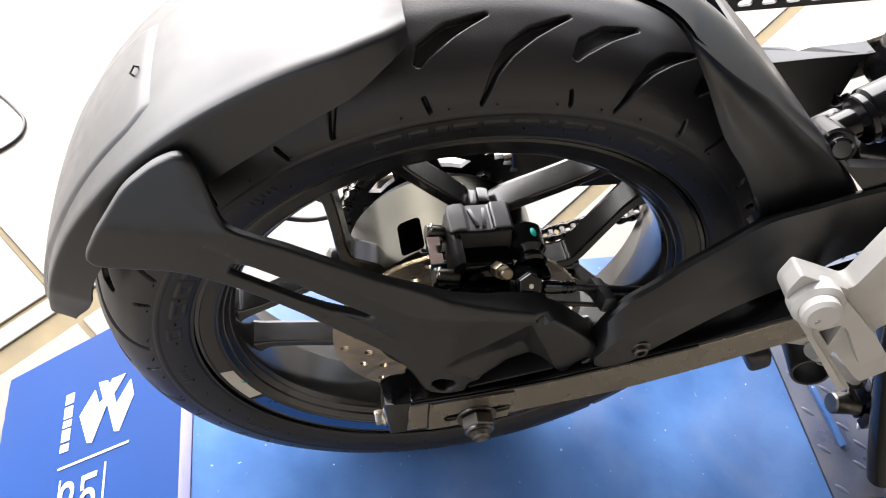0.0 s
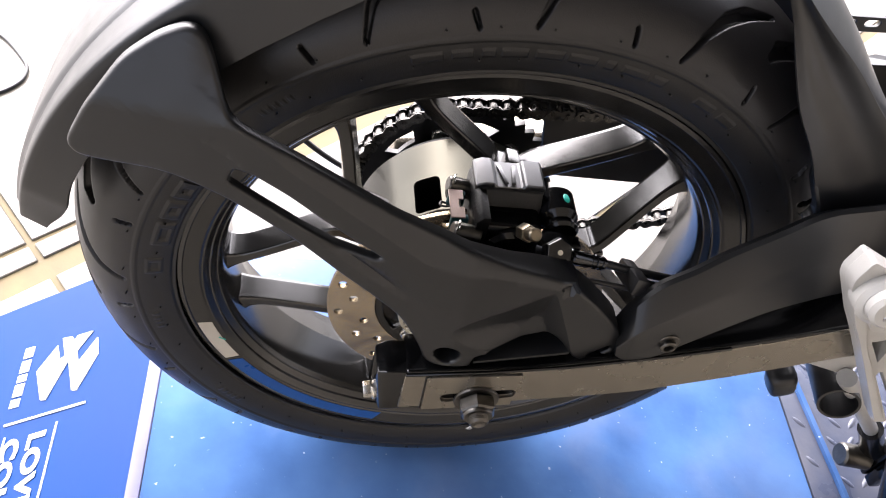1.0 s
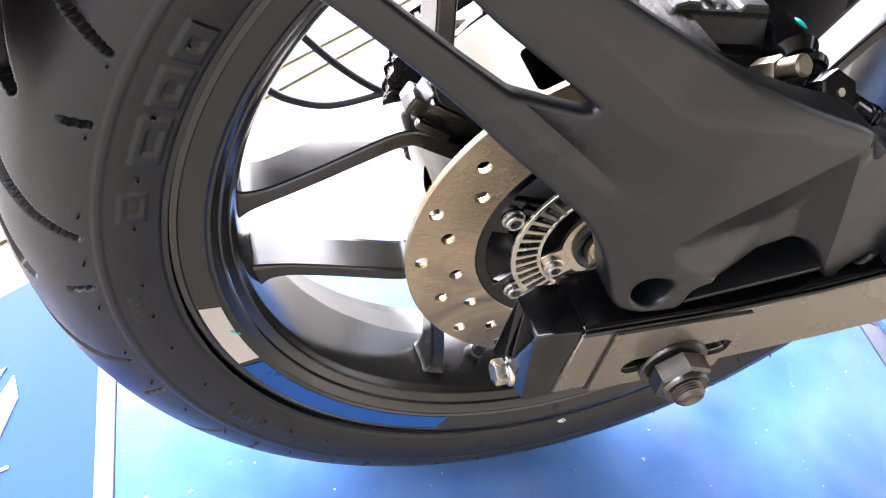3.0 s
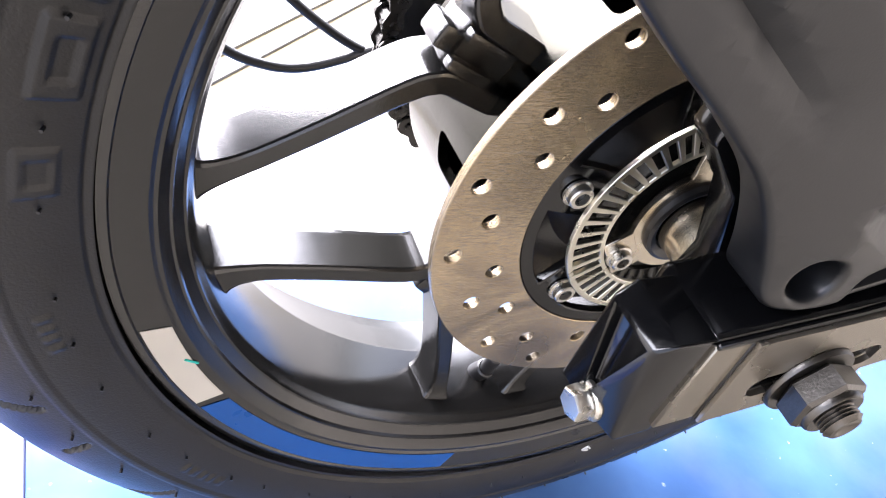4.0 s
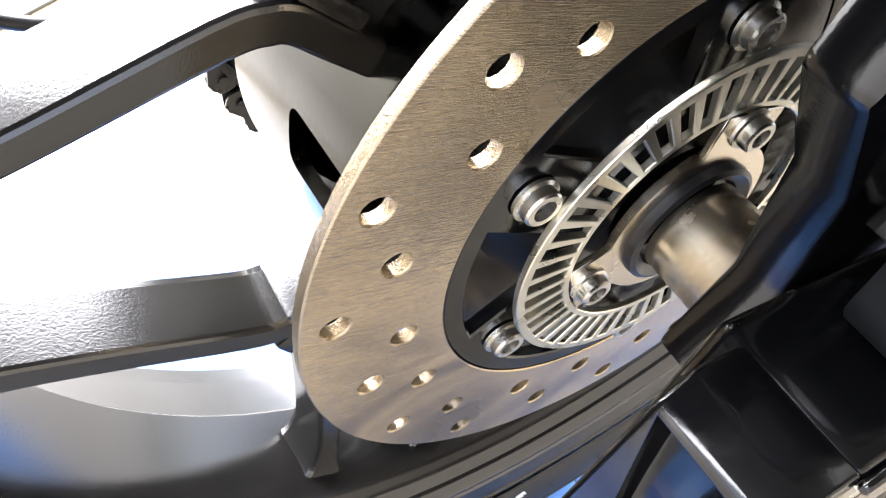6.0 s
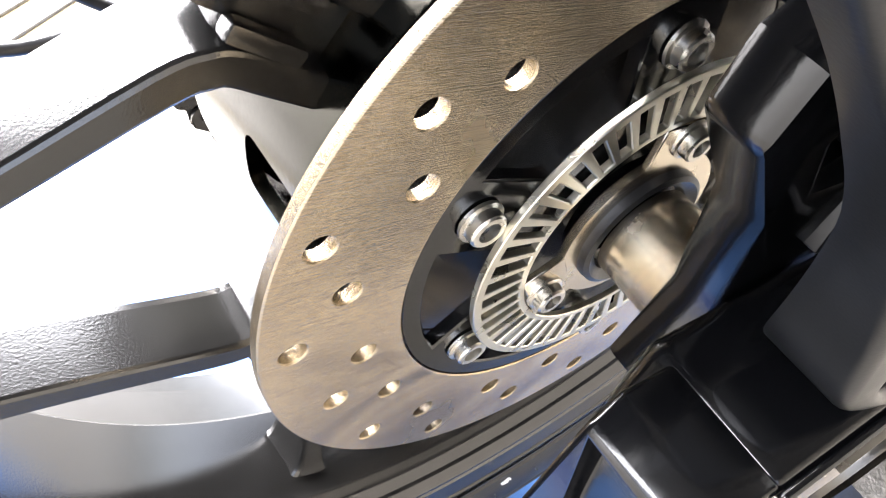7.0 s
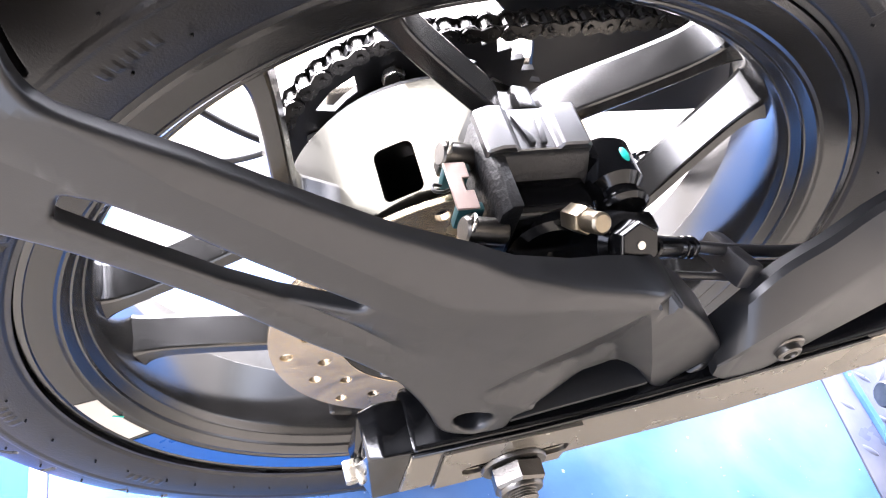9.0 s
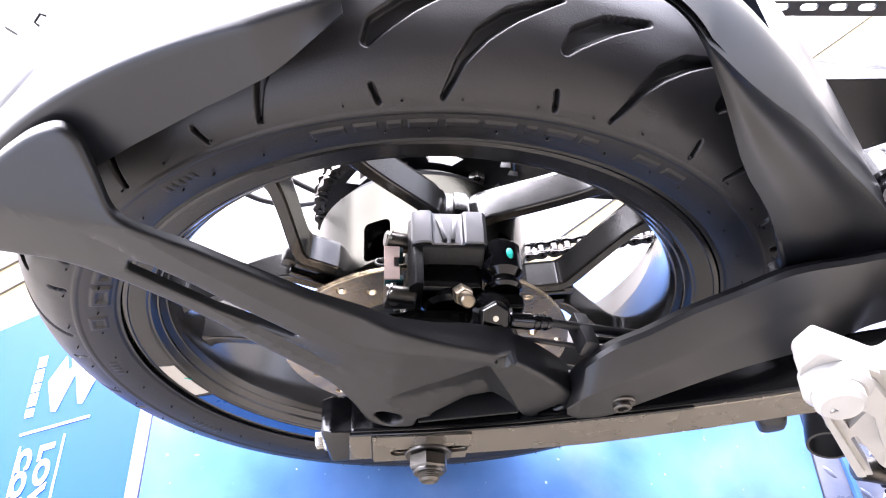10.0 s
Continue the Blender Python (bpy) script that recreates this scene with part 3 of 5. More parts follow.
def tread_relief(deg, t):
    """Grooves cut into the tread, and ridges and plain blocks raised on the wall, in metres."""
    h = np.zeros_like(deg)
    ARC, HALF = 0.30 * np.pi / 180, 0.128
    for side in (-1, 1):
        v = np.abs(t) * HALF
        mask = t * side > 0
        for p in PITCH:
            for pts, ws in (SHORT, LONG, DASH):
                for (a0, t0), (a1, t1), w0, w1 in zip(pts, pts[1:], ws, ws[1:]):
                    d = (deg - (p + a0 + (10 if side > 0 else 0)) + 180) % 360 - 180
                    near = mask & (np.abs(d) < 14) & (np.abs(np.abs(t) - t0) < 0.32)
                    if not near.any():
                        continue
                    x, y = d[near] * ARC, v[near] - t0 * HALF
                    dx, dy = (a1 - a0) * ARC, (t1 - t0) * HALF
                    k = np.clip((x * dx + y * dy) / (dx * dx + dy * dy), 0, 1)
                    dist = np.hypot(x - k * dx, y - k * dy)
                    wd = (w0 + (w1 - w0) * k) / 2
                    e = np.clip((wd - dist) / 0.0018 + 0.5, 0, 1)
                    cut = -0.0055 * e * e * (3 - 2 * e)
                    h[near] = np.minimum(h[near], cut)
    a = np.abs(t)
    # wear ridge, bead ring and the small ribs of the wall
    h += 0.0006 * (np.abs(a - 0.795) < 0.010)
    h -= 0.0012 * (np.abs(a - 0.985) < 0.008)
    near = t < 0
    def block_at(a0, a1, t0, t1, rise):
        sel = near & (((deg - a0) % 360) < (a1 - a0) % 360) & (a > t0) & (a < t1)
        h[sel] = rise
    # plain raised blocks in place of the maker's name
    for a0, a1 in ((149.6, 153.6), (154.8, 159.2), (160.4, 166.2)):
        block_at(a0, a1, 0.868, 0.952, 0.0013)
        block_at(a0 + 1.3, a1 - 1.3, 0.892, 0.930, 0.0)
    block_at(170.2, 174.0, 0.855, 0.935, 0.0007)
    block_at(171.0, 173.2, 0.872, 0.918, 0.0)
    for a0, a1 in ((104.6, 108.8), (100.6, 103.4), (97.6, 99.4), (93.2, 96.8), (88.2, 92.2), (83.4, 87.4), (80.6, 82.2), (75.4, 79.4), (72.2, 74.6), (62.0, 66.0), (57.0, 60.6)):
        block_at(a0, a1, 0.845, 0.888, 0.0007)
    for a0 in (126.0, 127.2, 128.4, 129.6, 130.8, 186.0, 187.2, 188.4, 189.6, 215.0, 216.4, 217.8, 219.2, 220.6):
        block_at(a0, a0 + 0.7, 0.85, 0.88, 0.0005)
    return h


tyre = build_tyre()
tyre.matrix_local = Matrix.Rotation(radians(0.5), 4, "Z")

rnd = random.Random(7)
nubs = []
for k in range(48):
    for t, step in ((0.745, 0.0), (0.90, 3.1)):
        r, y = tyre_profile(-t)
        p = P(r, 7.5 * k + step + rnd.uniform(-1.2, 1.2), y)
        n = Vector((p.x, 0, p.z)).normalized() * 0.35 + Vector((0, -1, 0))
        nubs.append(rod(p, p + n.normalized() * rnd.uniform(0.0012, 0.0024), 0.0006, 6))
tagged(part("vent_nubs", merge(*nubs), M_RUBBER, tyre), kind="stuff")

# rim, spokes and hub
RIM = [(0.2250, -0.0490), (0.2235, -0.0515), (0.2205, -0.0515), (0.2198, -0.0505), (0.2085, -0.0480), (0.2070, -0.0470), (0.2056, -0.0468), (0.2046, -0.0458), (0.2018, -0.0424), (0.2008, -0.0424), (0.2002, -0.0408), (0.1968, -0.0366), (0.1958, -0.0364), (0.1950, -0.0345), (0.1935, -0.0325), (0.1925, -0.0300), (0.1900, -0.0140)]
FAR = [(0.1900, 0.0120), (0.1912, 0.0135), (0.1935, 0.0240), (0.1960, 0.0250), (0.1985, 0.0360), (0.2015, 0.0372), (0.2035, 0.0470), (0.2195, 0.0522), (0.2250, 0.0490)]
rim_profile = RIM + FAR + [(0.2180, 0.0450), (0.2080, 0.0400), (0.2040, 0.0200), (0.2040, -0.0200), (0.2080, -0.0400), (0.2180, -0.0450)]
rim = part("rim", lathe(rim_profile, 180), M_WHEEL, bike, "satin black cast alloy wheel rim", smooth=18)

ARM0 = 82.2
SECTION = [(-0.0034, -0.0200), (0.0034, -0.0200), (0.0044, -0.0194), (0.0049, -0.0184), (0.0070, 0.0000), (0.0064, 0.0026), (0.0046, 0.0036), (-0.0046, 0.0036), (-0.0064, 0.0026), (-0.0070, 0.0000), (-0.0049, -0.0184), (-0.0044, -0.0194)]


def spoke(arm, side):
    """One half of a Y, lofted: from the drum out to the knee, then bent away to the rim, with a flared foot."""
    ctrl = [(0.078, 9.0, 1.0), (0.098, 7.6, 0.98), (0.108, 7.0, 1.0), (0.1135, 7.8, 1.02), (0.122, 10.8, 1.0), (0.150, 20.8, 0.95), (0.170, 25.2, 0.97), (0.180, 26.6, 1.12), (0.187, 27.2, 1.45), (0.1925, 27.4, 2.1)]
    path = smooth_path([P(r, arm + a * side, 0) for r, a, _ in ctrl], 4)
    width = [v.x for v in smooth_path([(w, 0, 0) for _, _, w in ctrl], 4)]
    bm = bmesh.new()
    rings = []
    for i, p in enumerate(path):
        d = path[min(i + 1, len(path) - 1)] - path[max(i - 1, 0)]
        d.normalize()
        w = Vector((-d.z, 0, d.x))
        deep = 1.0 + 0.12 * max(0.0, width[i] - 1.0)
        rings.append([bm.verts.new(p + w * x * width[i] + Vector((0, y * deep, 0))) for x, y in SECTION])
    n = len(SECTION)
    for p, q in zip(rings, rings[1:]):
        for k in range(n):
            bm.faces.new((p[k], p[(k + 1) % n], q[(k + 1) % n], q[k]))
    bm.faces.new(rings[0])
    bm.faces.new(rings[-1])
    return bm


for i in range(5):
    for sd in (1, -1):
        part("spoke", spoke(ARM0 + 72 * i, sd), M_WHEEL, rim, "satin black cast spoke" if i == 0 and sd == 1 else "", smooth=15)
    a = ARM0 + 72 * i
    foot = merge(block((0.0985, -0.004, 0), (0.030, 0.020, 0.022), 0.003), block((0.104, -0.0175, 0.006), (0.020, 0.006, 0.005), 0.0015), block((0.104, -0.0175, -0.006), (0.020, 0.006, 0.005), 0.0015), block((0.117, -0.008, 0), (0.010, 0.016, 0.010), 0.002))
    part("arm_boss", moved(foot, Matrix.Rotation(-radians(a), 4, "Y")), M_WHEEL, rim)


def drum():
    """The hub's turned drum, with a round-cornered window between each two arms."""
    deep = [(-0.034, 0.0835), (-0.030, 0.0855), (0.010, 0.0865), (0.045, 0.0880)]
    bms = []
    for i in range(5):
        c = ARM0 + 36 + 72 * i
        corner = []
        for su, sv in ((-1, -1), (1, -1), (1, 1), (-1, 1)):
            for k in range(5):
                t = math.pi / 2 * (k if su * sv > 0 else 4 - k) / 4
                corner.append((c + su * (4.4 + 2.8 * math.cos(t)), -0.010 + sv * (0.0125 + 0.0045 * math.sin(t))))
        bm = bmesh.new()
        edge = [(c - 36, v) for v in (0.045, 0.010, -0.030, -0.034)] + [(c + 36, v) for v in (-0.034, -0.030, 0.010, 0.045)]
        for loop in (edge, corner):
            vs = [bm.verts.new((u, v, 0)) for u, v in loop]
            for j in range(len(vs)):
                bm.edges.new((vs[j], vs[(j + 1) % len(vs)]))
        bmesh.ops.triangle_fill(bm, edges=bm.edges[:], use_beauty=True)
        for k in range(-35, 36, 2):
            bmesh.ops.bisect_plane(bm, geom=bm.verts[:] + bm.edges[:] + bm.faces[:], plane_co=(c + k, 0, 0), plane_no=(1, 0, 0))
        for v in (-0.030, 0.010):
            bmesh.ops.bisect_plane(bm, geom=bm.verts[:] + bm.edges[:] + bm.faces[:], plane_co=(0, v, 0), plane_no=(0, 1, 0))
        geo = bmesh.ops.extrude_face_region(bm, geom=bm.faces[:])
        back = {v for v in geo["geom"] if isinstance(v, bmesh.types.BMVert)}
        for v in bm.verts:
            r = float(np.interp(v.co.y, [y for y, _ in deep], [q for _, q in deep])) - (0.0045 if v in back else 0.0)
            v.co = P(r, v.co.x, v.co.y)
        bms.append(bm)
    return merge(*bms)


part("hub_drum", drum(), M_DISH, rim, "polished alloy hub drum with oblong windows", smooth=40)
part("hub", lathe([(0.020, -0.056), (0.046, -0.056), (0.046, -0.046), (0.050, -0.034), (0.083, -0.0335), (0.083, -0.029), (0.050, -0.028), (0.048, 0.03), (0.082, 0.038), (0.082, 0.046), (0.020, 0.048)], 90), M_WHEEL, rim)
part("valve_cap", merge(rod(P(0.192, 264.5, -0.004), P(0.178, 264.5, -0.010), 0.0062, 16, 0.001), rod(P(0.179, 264.5, -0.010), P(0.164, 264.5, -0.012), 0.0046, 14, 0.001)), M_HOSE, rim, "black valve cap")


def decal(a0, a1, r0, r1, mat_, name, label, skew=0.0):
    bm = bmesh.new()
    n = max(4, int((a1 - a0) / 1.0))
    f = lambda r: -0.0505 + (0.2198 - r) / 0.0113 * 0.0025 - 0.0004
    lo, hi = [], []
    for i in range(n + 1):
        k = i / n
        lo.append(bm.verts.new(P(r0, a0 + (a1 - a0) * k + skew * (1 if k > 0.5 else 1), f(r0))))
        hi.append(bm.verts.new(P(r1, a0 + (a1 - a0) * k, f(r1))))
    for i in range(n):
        bm.faces.new((lo[i], lo[i + 1], hi[i + 1], hi[i]))
    geo = bmesh.ops.extrude_face_region(bm, geom=bm.faces[:])
    bmesh.ops.translate(bm, vec=(0, 0.0003, 0), verts=[v for v in geo["geom"] if isinstance(v, bmesh.types.BMVert)])
    return part(name, bm, mat_, rim, label)


decal(193.4, 208.2, 0.2088, 0.2192, M_WHITEDECAL, "rim_decal", "cream rim decal", 1.2)
decal(209.3, 255.8, 0.2088, 0.2192, M_BLUEDECAL, "rim_decal", "blue rim decal", 1.6)

# brake disc, carrier, tone ring
DY = -0.058
HOLES = (0.1025, 0.0845, 0.0965, 0.0845, 0.1020, 0.0905)
holes = []
for i in range(36):
    p = P(HOLES[i % 6], 129 + 10 * i, 0)
    holes.append(ring(p.x, p.z, 0.0037, 14))
disc = part("brake_disc", slab(ring(0, 0, 0.1112, 144), [ring(0, 0, 0.0733, 96)] + holes, DY, 0.004, 0.0004, 1), M_DISC, bike, "drilled steel brake disc, tan base painted for the floor's reflection", smooth=30)
NB = 6
windows = []
for i in range(NB):
    c = 166 + 60 * i + 30
    w = []
    for k in range(9):
        w.append((P(0.067, c - 20 + 40 * k / 8, 0).x, P(0.067, c - 20 + 40 * k / 8, 0).z))
    for k in range(9):
        w.append((P(0.046, c + 15 - 30 * k / 8, 0).x, P(0.046, c + 15 - 30 * k / 8, 0).z))
    windows.append(w)
part("carrier", slab(ring(0, 0, 0.0732, 120), [ring(0, 0, 0.036, 60)] + windows, DY + 0.0005, 0.005, 0.0006, 1), M_FRAME, disc, "black disc carrier")


def socket_bolt(a, r, y, size, parent, material=None):
    p = P(r, a, y)
    bm = lathe([(size * 0.05, -0.0016), (size * 0.50, -0.0016), (size * 0.54, -0.0044), (size * 0.80, -0.0044), (size * 0.90, -0.0038), (size * 0.92, -0.0012), (size * 1.12, -0.0009), (size * 1.14, 0.0), (size * 0.05, 0.0)], 28, True, (0, 0))
    b = part("bolt", moved(bm, Matrix.Translation(p)), material or M_STEEL, parent, "bright socket-head bolt", smooth=30)
    # black disc in the recess paints the shade inside the socket
    part("socket", moved(lathe([(0.0002, -0.0020), (size * 0.52, -0.0020), (size * 0.52, -0.0017), (0.0002, -0.0017)], 6), Matrix.Translation(p)), M_HOSE, b, "hexagon socket with its shade painted black")
    return b


for i in range(NB):
    socket_bolt(166 + 60 * i, 0.0600, DY, 0.0056, disc)
slots = []
NS = 48
for i in range(NS):
    a = 360 * i / NS
    w0, w1 = 2.1, 2.3
    slots.append([(P(r, a + d, 0).x, P(r, a + d, 0).z) for r, d in ((0.0405, -w1), (0.0405, w1), (0.0525, w0), (0.0525, -w0))])
tone = part("tone_ring", slab(ring(0, 0, 0.0552, 120), [ring(0, 0, 0.0385, 60)] + slots, DY - 0.006, 0.0022, 0.0003, 1), M_RING, disc, "slotted silver wheel-speed ring", smooth=30)
part("lug_ring", lathe([(0.0175, DY - 0.006), (0.0265, DY - 0.006), (0.0265, DY - 0.0035), (0.0175, DY - 0.0035)], 60), M_TAN, disc, "tan-tinted inner ring")
for i in range(3):
    a = 213 + 120 * i
    part("lug", slab([(P(r, a + d, 0).x, P(r, a + d, 0).z) for r, d in ((0.0262, -24), (0.0262, 24), (0.0390, 16), (0.0390, -16))], (), DY - 0.0062, 0.0022, 0.0004, 1), M_TAN, disc, "tan-tinted mounting lug")
    socket_bolt(a, 0.0325, DY - 0.0062, 0.0052, disc)
part("spacer", lathe([(0.0085, -0.105), (0.0165, -0.105), (0.0172, -0.104), (0.0172, -0.0935), (0.0166, -0.0930), (0.0166, -0.0922), (0.0172, -0.0917), (0.0172, -0.0890), (0.0155, -0.088), (0.0152, -0.066), (0.0085, -0.066)], 72), M_TAN, disc, "turned tan-tinted steel wheel spacer")
part("seal", lathe([(0.0150, -0.0625), (0.0210, -0.0625), (0.0205, -0.0665), (0.0190, -0.0672), (0.0160, -0.0655)], 60), M_HOSE, disc, "black rubber hub seal")


# swingarm with its end cap, adjuster and axle
def sw_top(x):
    return float(np.interp(x, [-0.08, 0.028, 0.091, 0.152, 0.199, 0.24, 0.50], [0.0255, 0.0375, 0.0535, 0.0705, 0.0870, 0.105, 0.215]))


def sw_bot(x):
    return float(np.interp(x, [-0.08, 0.030, 0.113, 0.19, 0.26, 0.50], [-0.0255, -0.0085, 0.0075, 0.0360, 0.0665, 0.165]))


xs = [-0.056, -0.03, 0.0, 0.028, 0.06, 0.091, 0.12, 0.152, 0.175, 0.199, 0.22, 0.24, 0.30, 0.40, 0.50]
arm_out = [(x, sw_top(x)) for x in xs] + [(x, sw_bot(x)) for x in xs[::-1]]
swingarm = part("swingarm", slab(arm_out, (), -0.1395, 0.034, 0.0035, 3), M_FRAME, bike, "gloss black box-section swingarm", smooth=50)
# added thin plate: floor reflection on the black near side, put in as grey
part("side_reflection", slab([(x, sw_top(x) - 0.0022) for x in xs] + [(x, sw_bot(x) + 0.0022) for x in xs[::-1]], [slot(-0.0215, 0.000, 0.0225, 0.0085, 0.0056)], -0.1404, 0.0020, 0.0005, 1), M_SWING, swingarm, "swingarm side, painted grey for the floor's reflection")
part("cross_brace", block((0.43, 0.0, 0.17), (0.05, 0.205, 0.06), 0.01), M_FRAME, swingarm)
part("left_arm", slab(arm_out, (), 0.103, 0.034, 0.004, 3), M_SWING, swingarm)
xs2 = [-0.056, 0.0, 0.06, 0.12, 0.17]
part("weld_lip", slab([(x, sw_top(x) - 0.0005) for x in xs2] + [(x, sw_top(x) - 0.0030) for x in xs2[::-1]], (), -0.1412, 0.002, 0.0006, 1), M_FRAME, swingarm)
part("cable_tab", merge(block((0.222, -0.128, 0.083), (0.026, 0.020, 0.004), 0.001, Euler((0, radians(-22), 0)).to_matrix()), block((0.208, -0.134, 0.073), (0.004, 0.006, 0.014), 0.001)), M_FRAME, swingarm)


def end_cap():
    """A folded cap: a sunken three-sided panel slopes from the top edge to the point where the adjuster bolt sits."""
    bm = bmesh.new()
    nt, nb, ft, fb, pt, root = (-0.0690, -0.1392, 0.0272), (-0.0690, -0.1392, -0.0258), (-0.0690, -0.1112, 0.0275), (-0.0770, -0.1112, -0.0225), (-0.0760, -0.1240, -0.0225), -0.054
    n2, f2 = (-0.0755, -0.1366, 0.0225), (-0.0762, -0.1124, 0.0228)
    v = {k: bm.verts.new(p) for k, p in dict(nt=nt, nb=nb, ft=ft, fb=fb, pt=pt, n2=n2, f2=f2, rnt=(root, nt[1], 0.0275), rnb=(root, nb[1], -0.0232), rft=(root, ft[1], 0.0275), rfb=(root, fb[1], -0.0225)).items()}
    for keys in (("nt", "n2", "nb", "rnb", "rnt"), ("ft", "nt", "rnt", "rft"), ("ft", "rft", "rfb", "fb", "f2"), ("nb", "pt", "fb", "rfb", "rnb"), ("rnt", "rnb", "rfb", "rft"), ("n2", "pt", "nb"), ("f2", "fb", "pt"), ("nt", "ft", "f2", "n2"), ("f2", "pt", "n2")):
        bm.faces.new([v[k] for k in keys])
    bmesh.ops.recalc_face_normals(bm, faces=bm.faces)
    bevelled(bm, 0.0016, 3, 8)
    slope = (Vector(pt) - Vector(n2)).cross(Vector(f2) - Vector(n2)).normalized()
    slope *= -1 if slope.x > 0 else 1
    panel = max(bm.faces, key=lambda f: max(0.0, f.normal.dot(slope)) ** 40 * f.calc_area())
    for width, deep in ((0.0006, 0.0), (0.0012, -0.0010), (0.0016, -0.0022), (0.0012, -0.0006)):
        bmesh.ops.inset_region(bm, faces=[panel], thickness=width, depth=deep)
    return bm


part("end_cap", end_cap(), M_FRAME, swingarm, "faceted gloss black end cap", smooth=60)
part("adjuster_bolt", merge(rod((-0.0720, -0.1250, -0.0195), (-0.0748, -0.1250, -0.0199), 0.0079, 28, 0.0008), hexagon((-0.0746, -0.1250, -0.0199), (-0.0812, -0.1254, -0.0206), 0.0064)), M_STEEL, swingarm, "zinc-plated chain adjuster bolt")
adj = [(-0.0405, sw_top(-0.040) - 0.003), (0.027, sw_top(0.027) - 0.003), (0.0275, sw_bot(0.027) + 0.001), (-0.0385, sw_bot(-0.038) + 0.001)]
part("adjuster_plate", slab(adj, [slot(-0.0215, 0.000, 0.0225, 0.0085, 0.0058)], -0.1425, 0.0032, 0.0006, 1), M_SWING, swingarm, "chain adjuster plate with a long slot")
part("plate_groove", slab([(-0.0418, sw_top(-0.04) - 0.002), (-0.0405, sw_top(-0.04) - 0.002), (-0.0385, sw_bot(-0.038)), (-0.0398, sw_bot(-0.04))], (), -0.1408, 0.0016, 0.0003, 1), M_DARK, swingarm)
part("washer", lathe([(0.008, -0.1447), (0.0165, -0.1447), (0.0170, -0.1438), (0.0170, -0.1427), (0.008, -0.1427)], 48), M_NUT, swingarm)
part("axle_nut", merge(hexagon((0, -0.1447, 0), (0, -0.1555, 0), 0.0142, 0.0007, 0.2), lathe([(0.0072, -0.1545), (0.0112, -0.1545), (0.0112, -0.1568), (0.0104, -0.1578), (0.0072, -0.1578)], 36)), M_NUT, swingarm, "dark plated axle nut")
thread = [(0.0066 if k % 2 else 0.0074, -0.1500 - 0.00065 * k) for k in range(20)]
part("axle", lathe([(0.0, -0.1495)] + thread + [(0.0058, -0.1634), (0.0044, -0.1637), (0.0020, -0.1622), (0.0, -0.1622)], 32, False), M_NUT, swingarm, "threaded steel axle end")


# rear mudguard: fender, arm
# creases of the arm: upper fold, middle fold, edge of the sunk facet, edge of its tip, and the short groove
FOLD_TOP = [(-0.175, 0.2195), (-0.140, 0.1900), (-0.105, 0.1670), (-0.077, 0.1490), (-0.0575, 0.1372), (-0.015, 0.1345), (0.026, 0.1265)]
FOLD_MID = [(-0.165, 0.1860), (-0.124, 0.1602), (-0.087, 0.1372), (-0.047, 0.1190)]
SINK = [(0.052, 0.1440), (0.026, 0.1240), (0.000, 0.1040), (-0.0230, 0.0880), (-0.0335, 0.0770), (-0.0300, 0.0690), (-0.0080, 0.0570)]
SINK_TIP = [(0.058, 0.0540), (0.046, 0.0820), (0.026, 0.1240), (0.014, 0.1500)]
GROOVE = [(-0.1120, 0.1350), (-0.0600, 0.0985)]
GROOVE_UP = [(-0.1091, 0.1391), (-0.0571, 0.1026)]
GROOVE_LOW = [(-0.1149, 0.1309), (-0.0629, 0.0944)]


def arm_y(x, z):
    y = -0.145 + 0.172 * max(-x, 0.028) + 0.035 * z + 0.10 * max(0.0, x - 0.03)
    y += 0.45 * max(0.0, z - 0.212)
    if x > -0.19:
        fade = min(1.0, (x + 0.19) / 0.05)
        y += 0.42 * fade * max(0.0, side_of(FOLD_TOP, x, z))
        low = max(0.0, -side_of(FOLD_MID, x, z))
        y += 0.13 * fade * min(low, 0.018) * min(1.0, max(0.0, (-0.030 - x) / 0.04))
    d1, d2 = side_of(SINK, x, z), side_of(SINK_TIP, x, z)
    if x > -0.045 and d1 > 0 and d2 > 0:
        y += min(0.36 * d1, 0.75 * d2, 0.0105)
    if -0.116 < x < -0.058:
        d = abs(side_of(GROOVE, x, z))
        y += 0.0030 * max(0.0, 1.0 - d / 0.005) * min(1.0, (-0.058 - x) / 0.03)
    return y


def arm_thick(x, z):
    return float(np.interp(x + 0.6 * (0.1 - z), [-0.22, -0.10, -0.05, -0.01, 0.05], [0.0060, 0.0066, 0.011, 0.018, 0.022]))


guard = thing("rear_mudguard", "", "")
for key in list(guard.keys()):
    del guard[key]
guard.parent = bike
tagged(guard, "matte black tyre-hugging mudguard with a slotted arm")
upper = [(-0.1725, 0.217), (-0.166, 0.2125), (-0.142, 0.200), (-0.112, 0.184), (-0.079, 0.167), (-0.040, 0.151), (0.000, 0.139), (0.026, 0.1325), (0.038, 0.127), (0.048, 0.1185), (0.060, 0.107), (0.080, 0.086), (0.0895, 0.074), (0.0925, 0.062), (0.0915, 0.0500), (0.0860, 0.0465)]
arch = [(0.0700, 0.0440), (0.0610, 0.0480), (0.0540, 0.0570), (0.0470, 0.0650), (0.0390, 0.0680), (0.0150, 0.0590), (-0.0080, 0.0510), (-0.0115, 0.0480), (-0.0120, 0.0400), (-0.0150, 0.0370)]
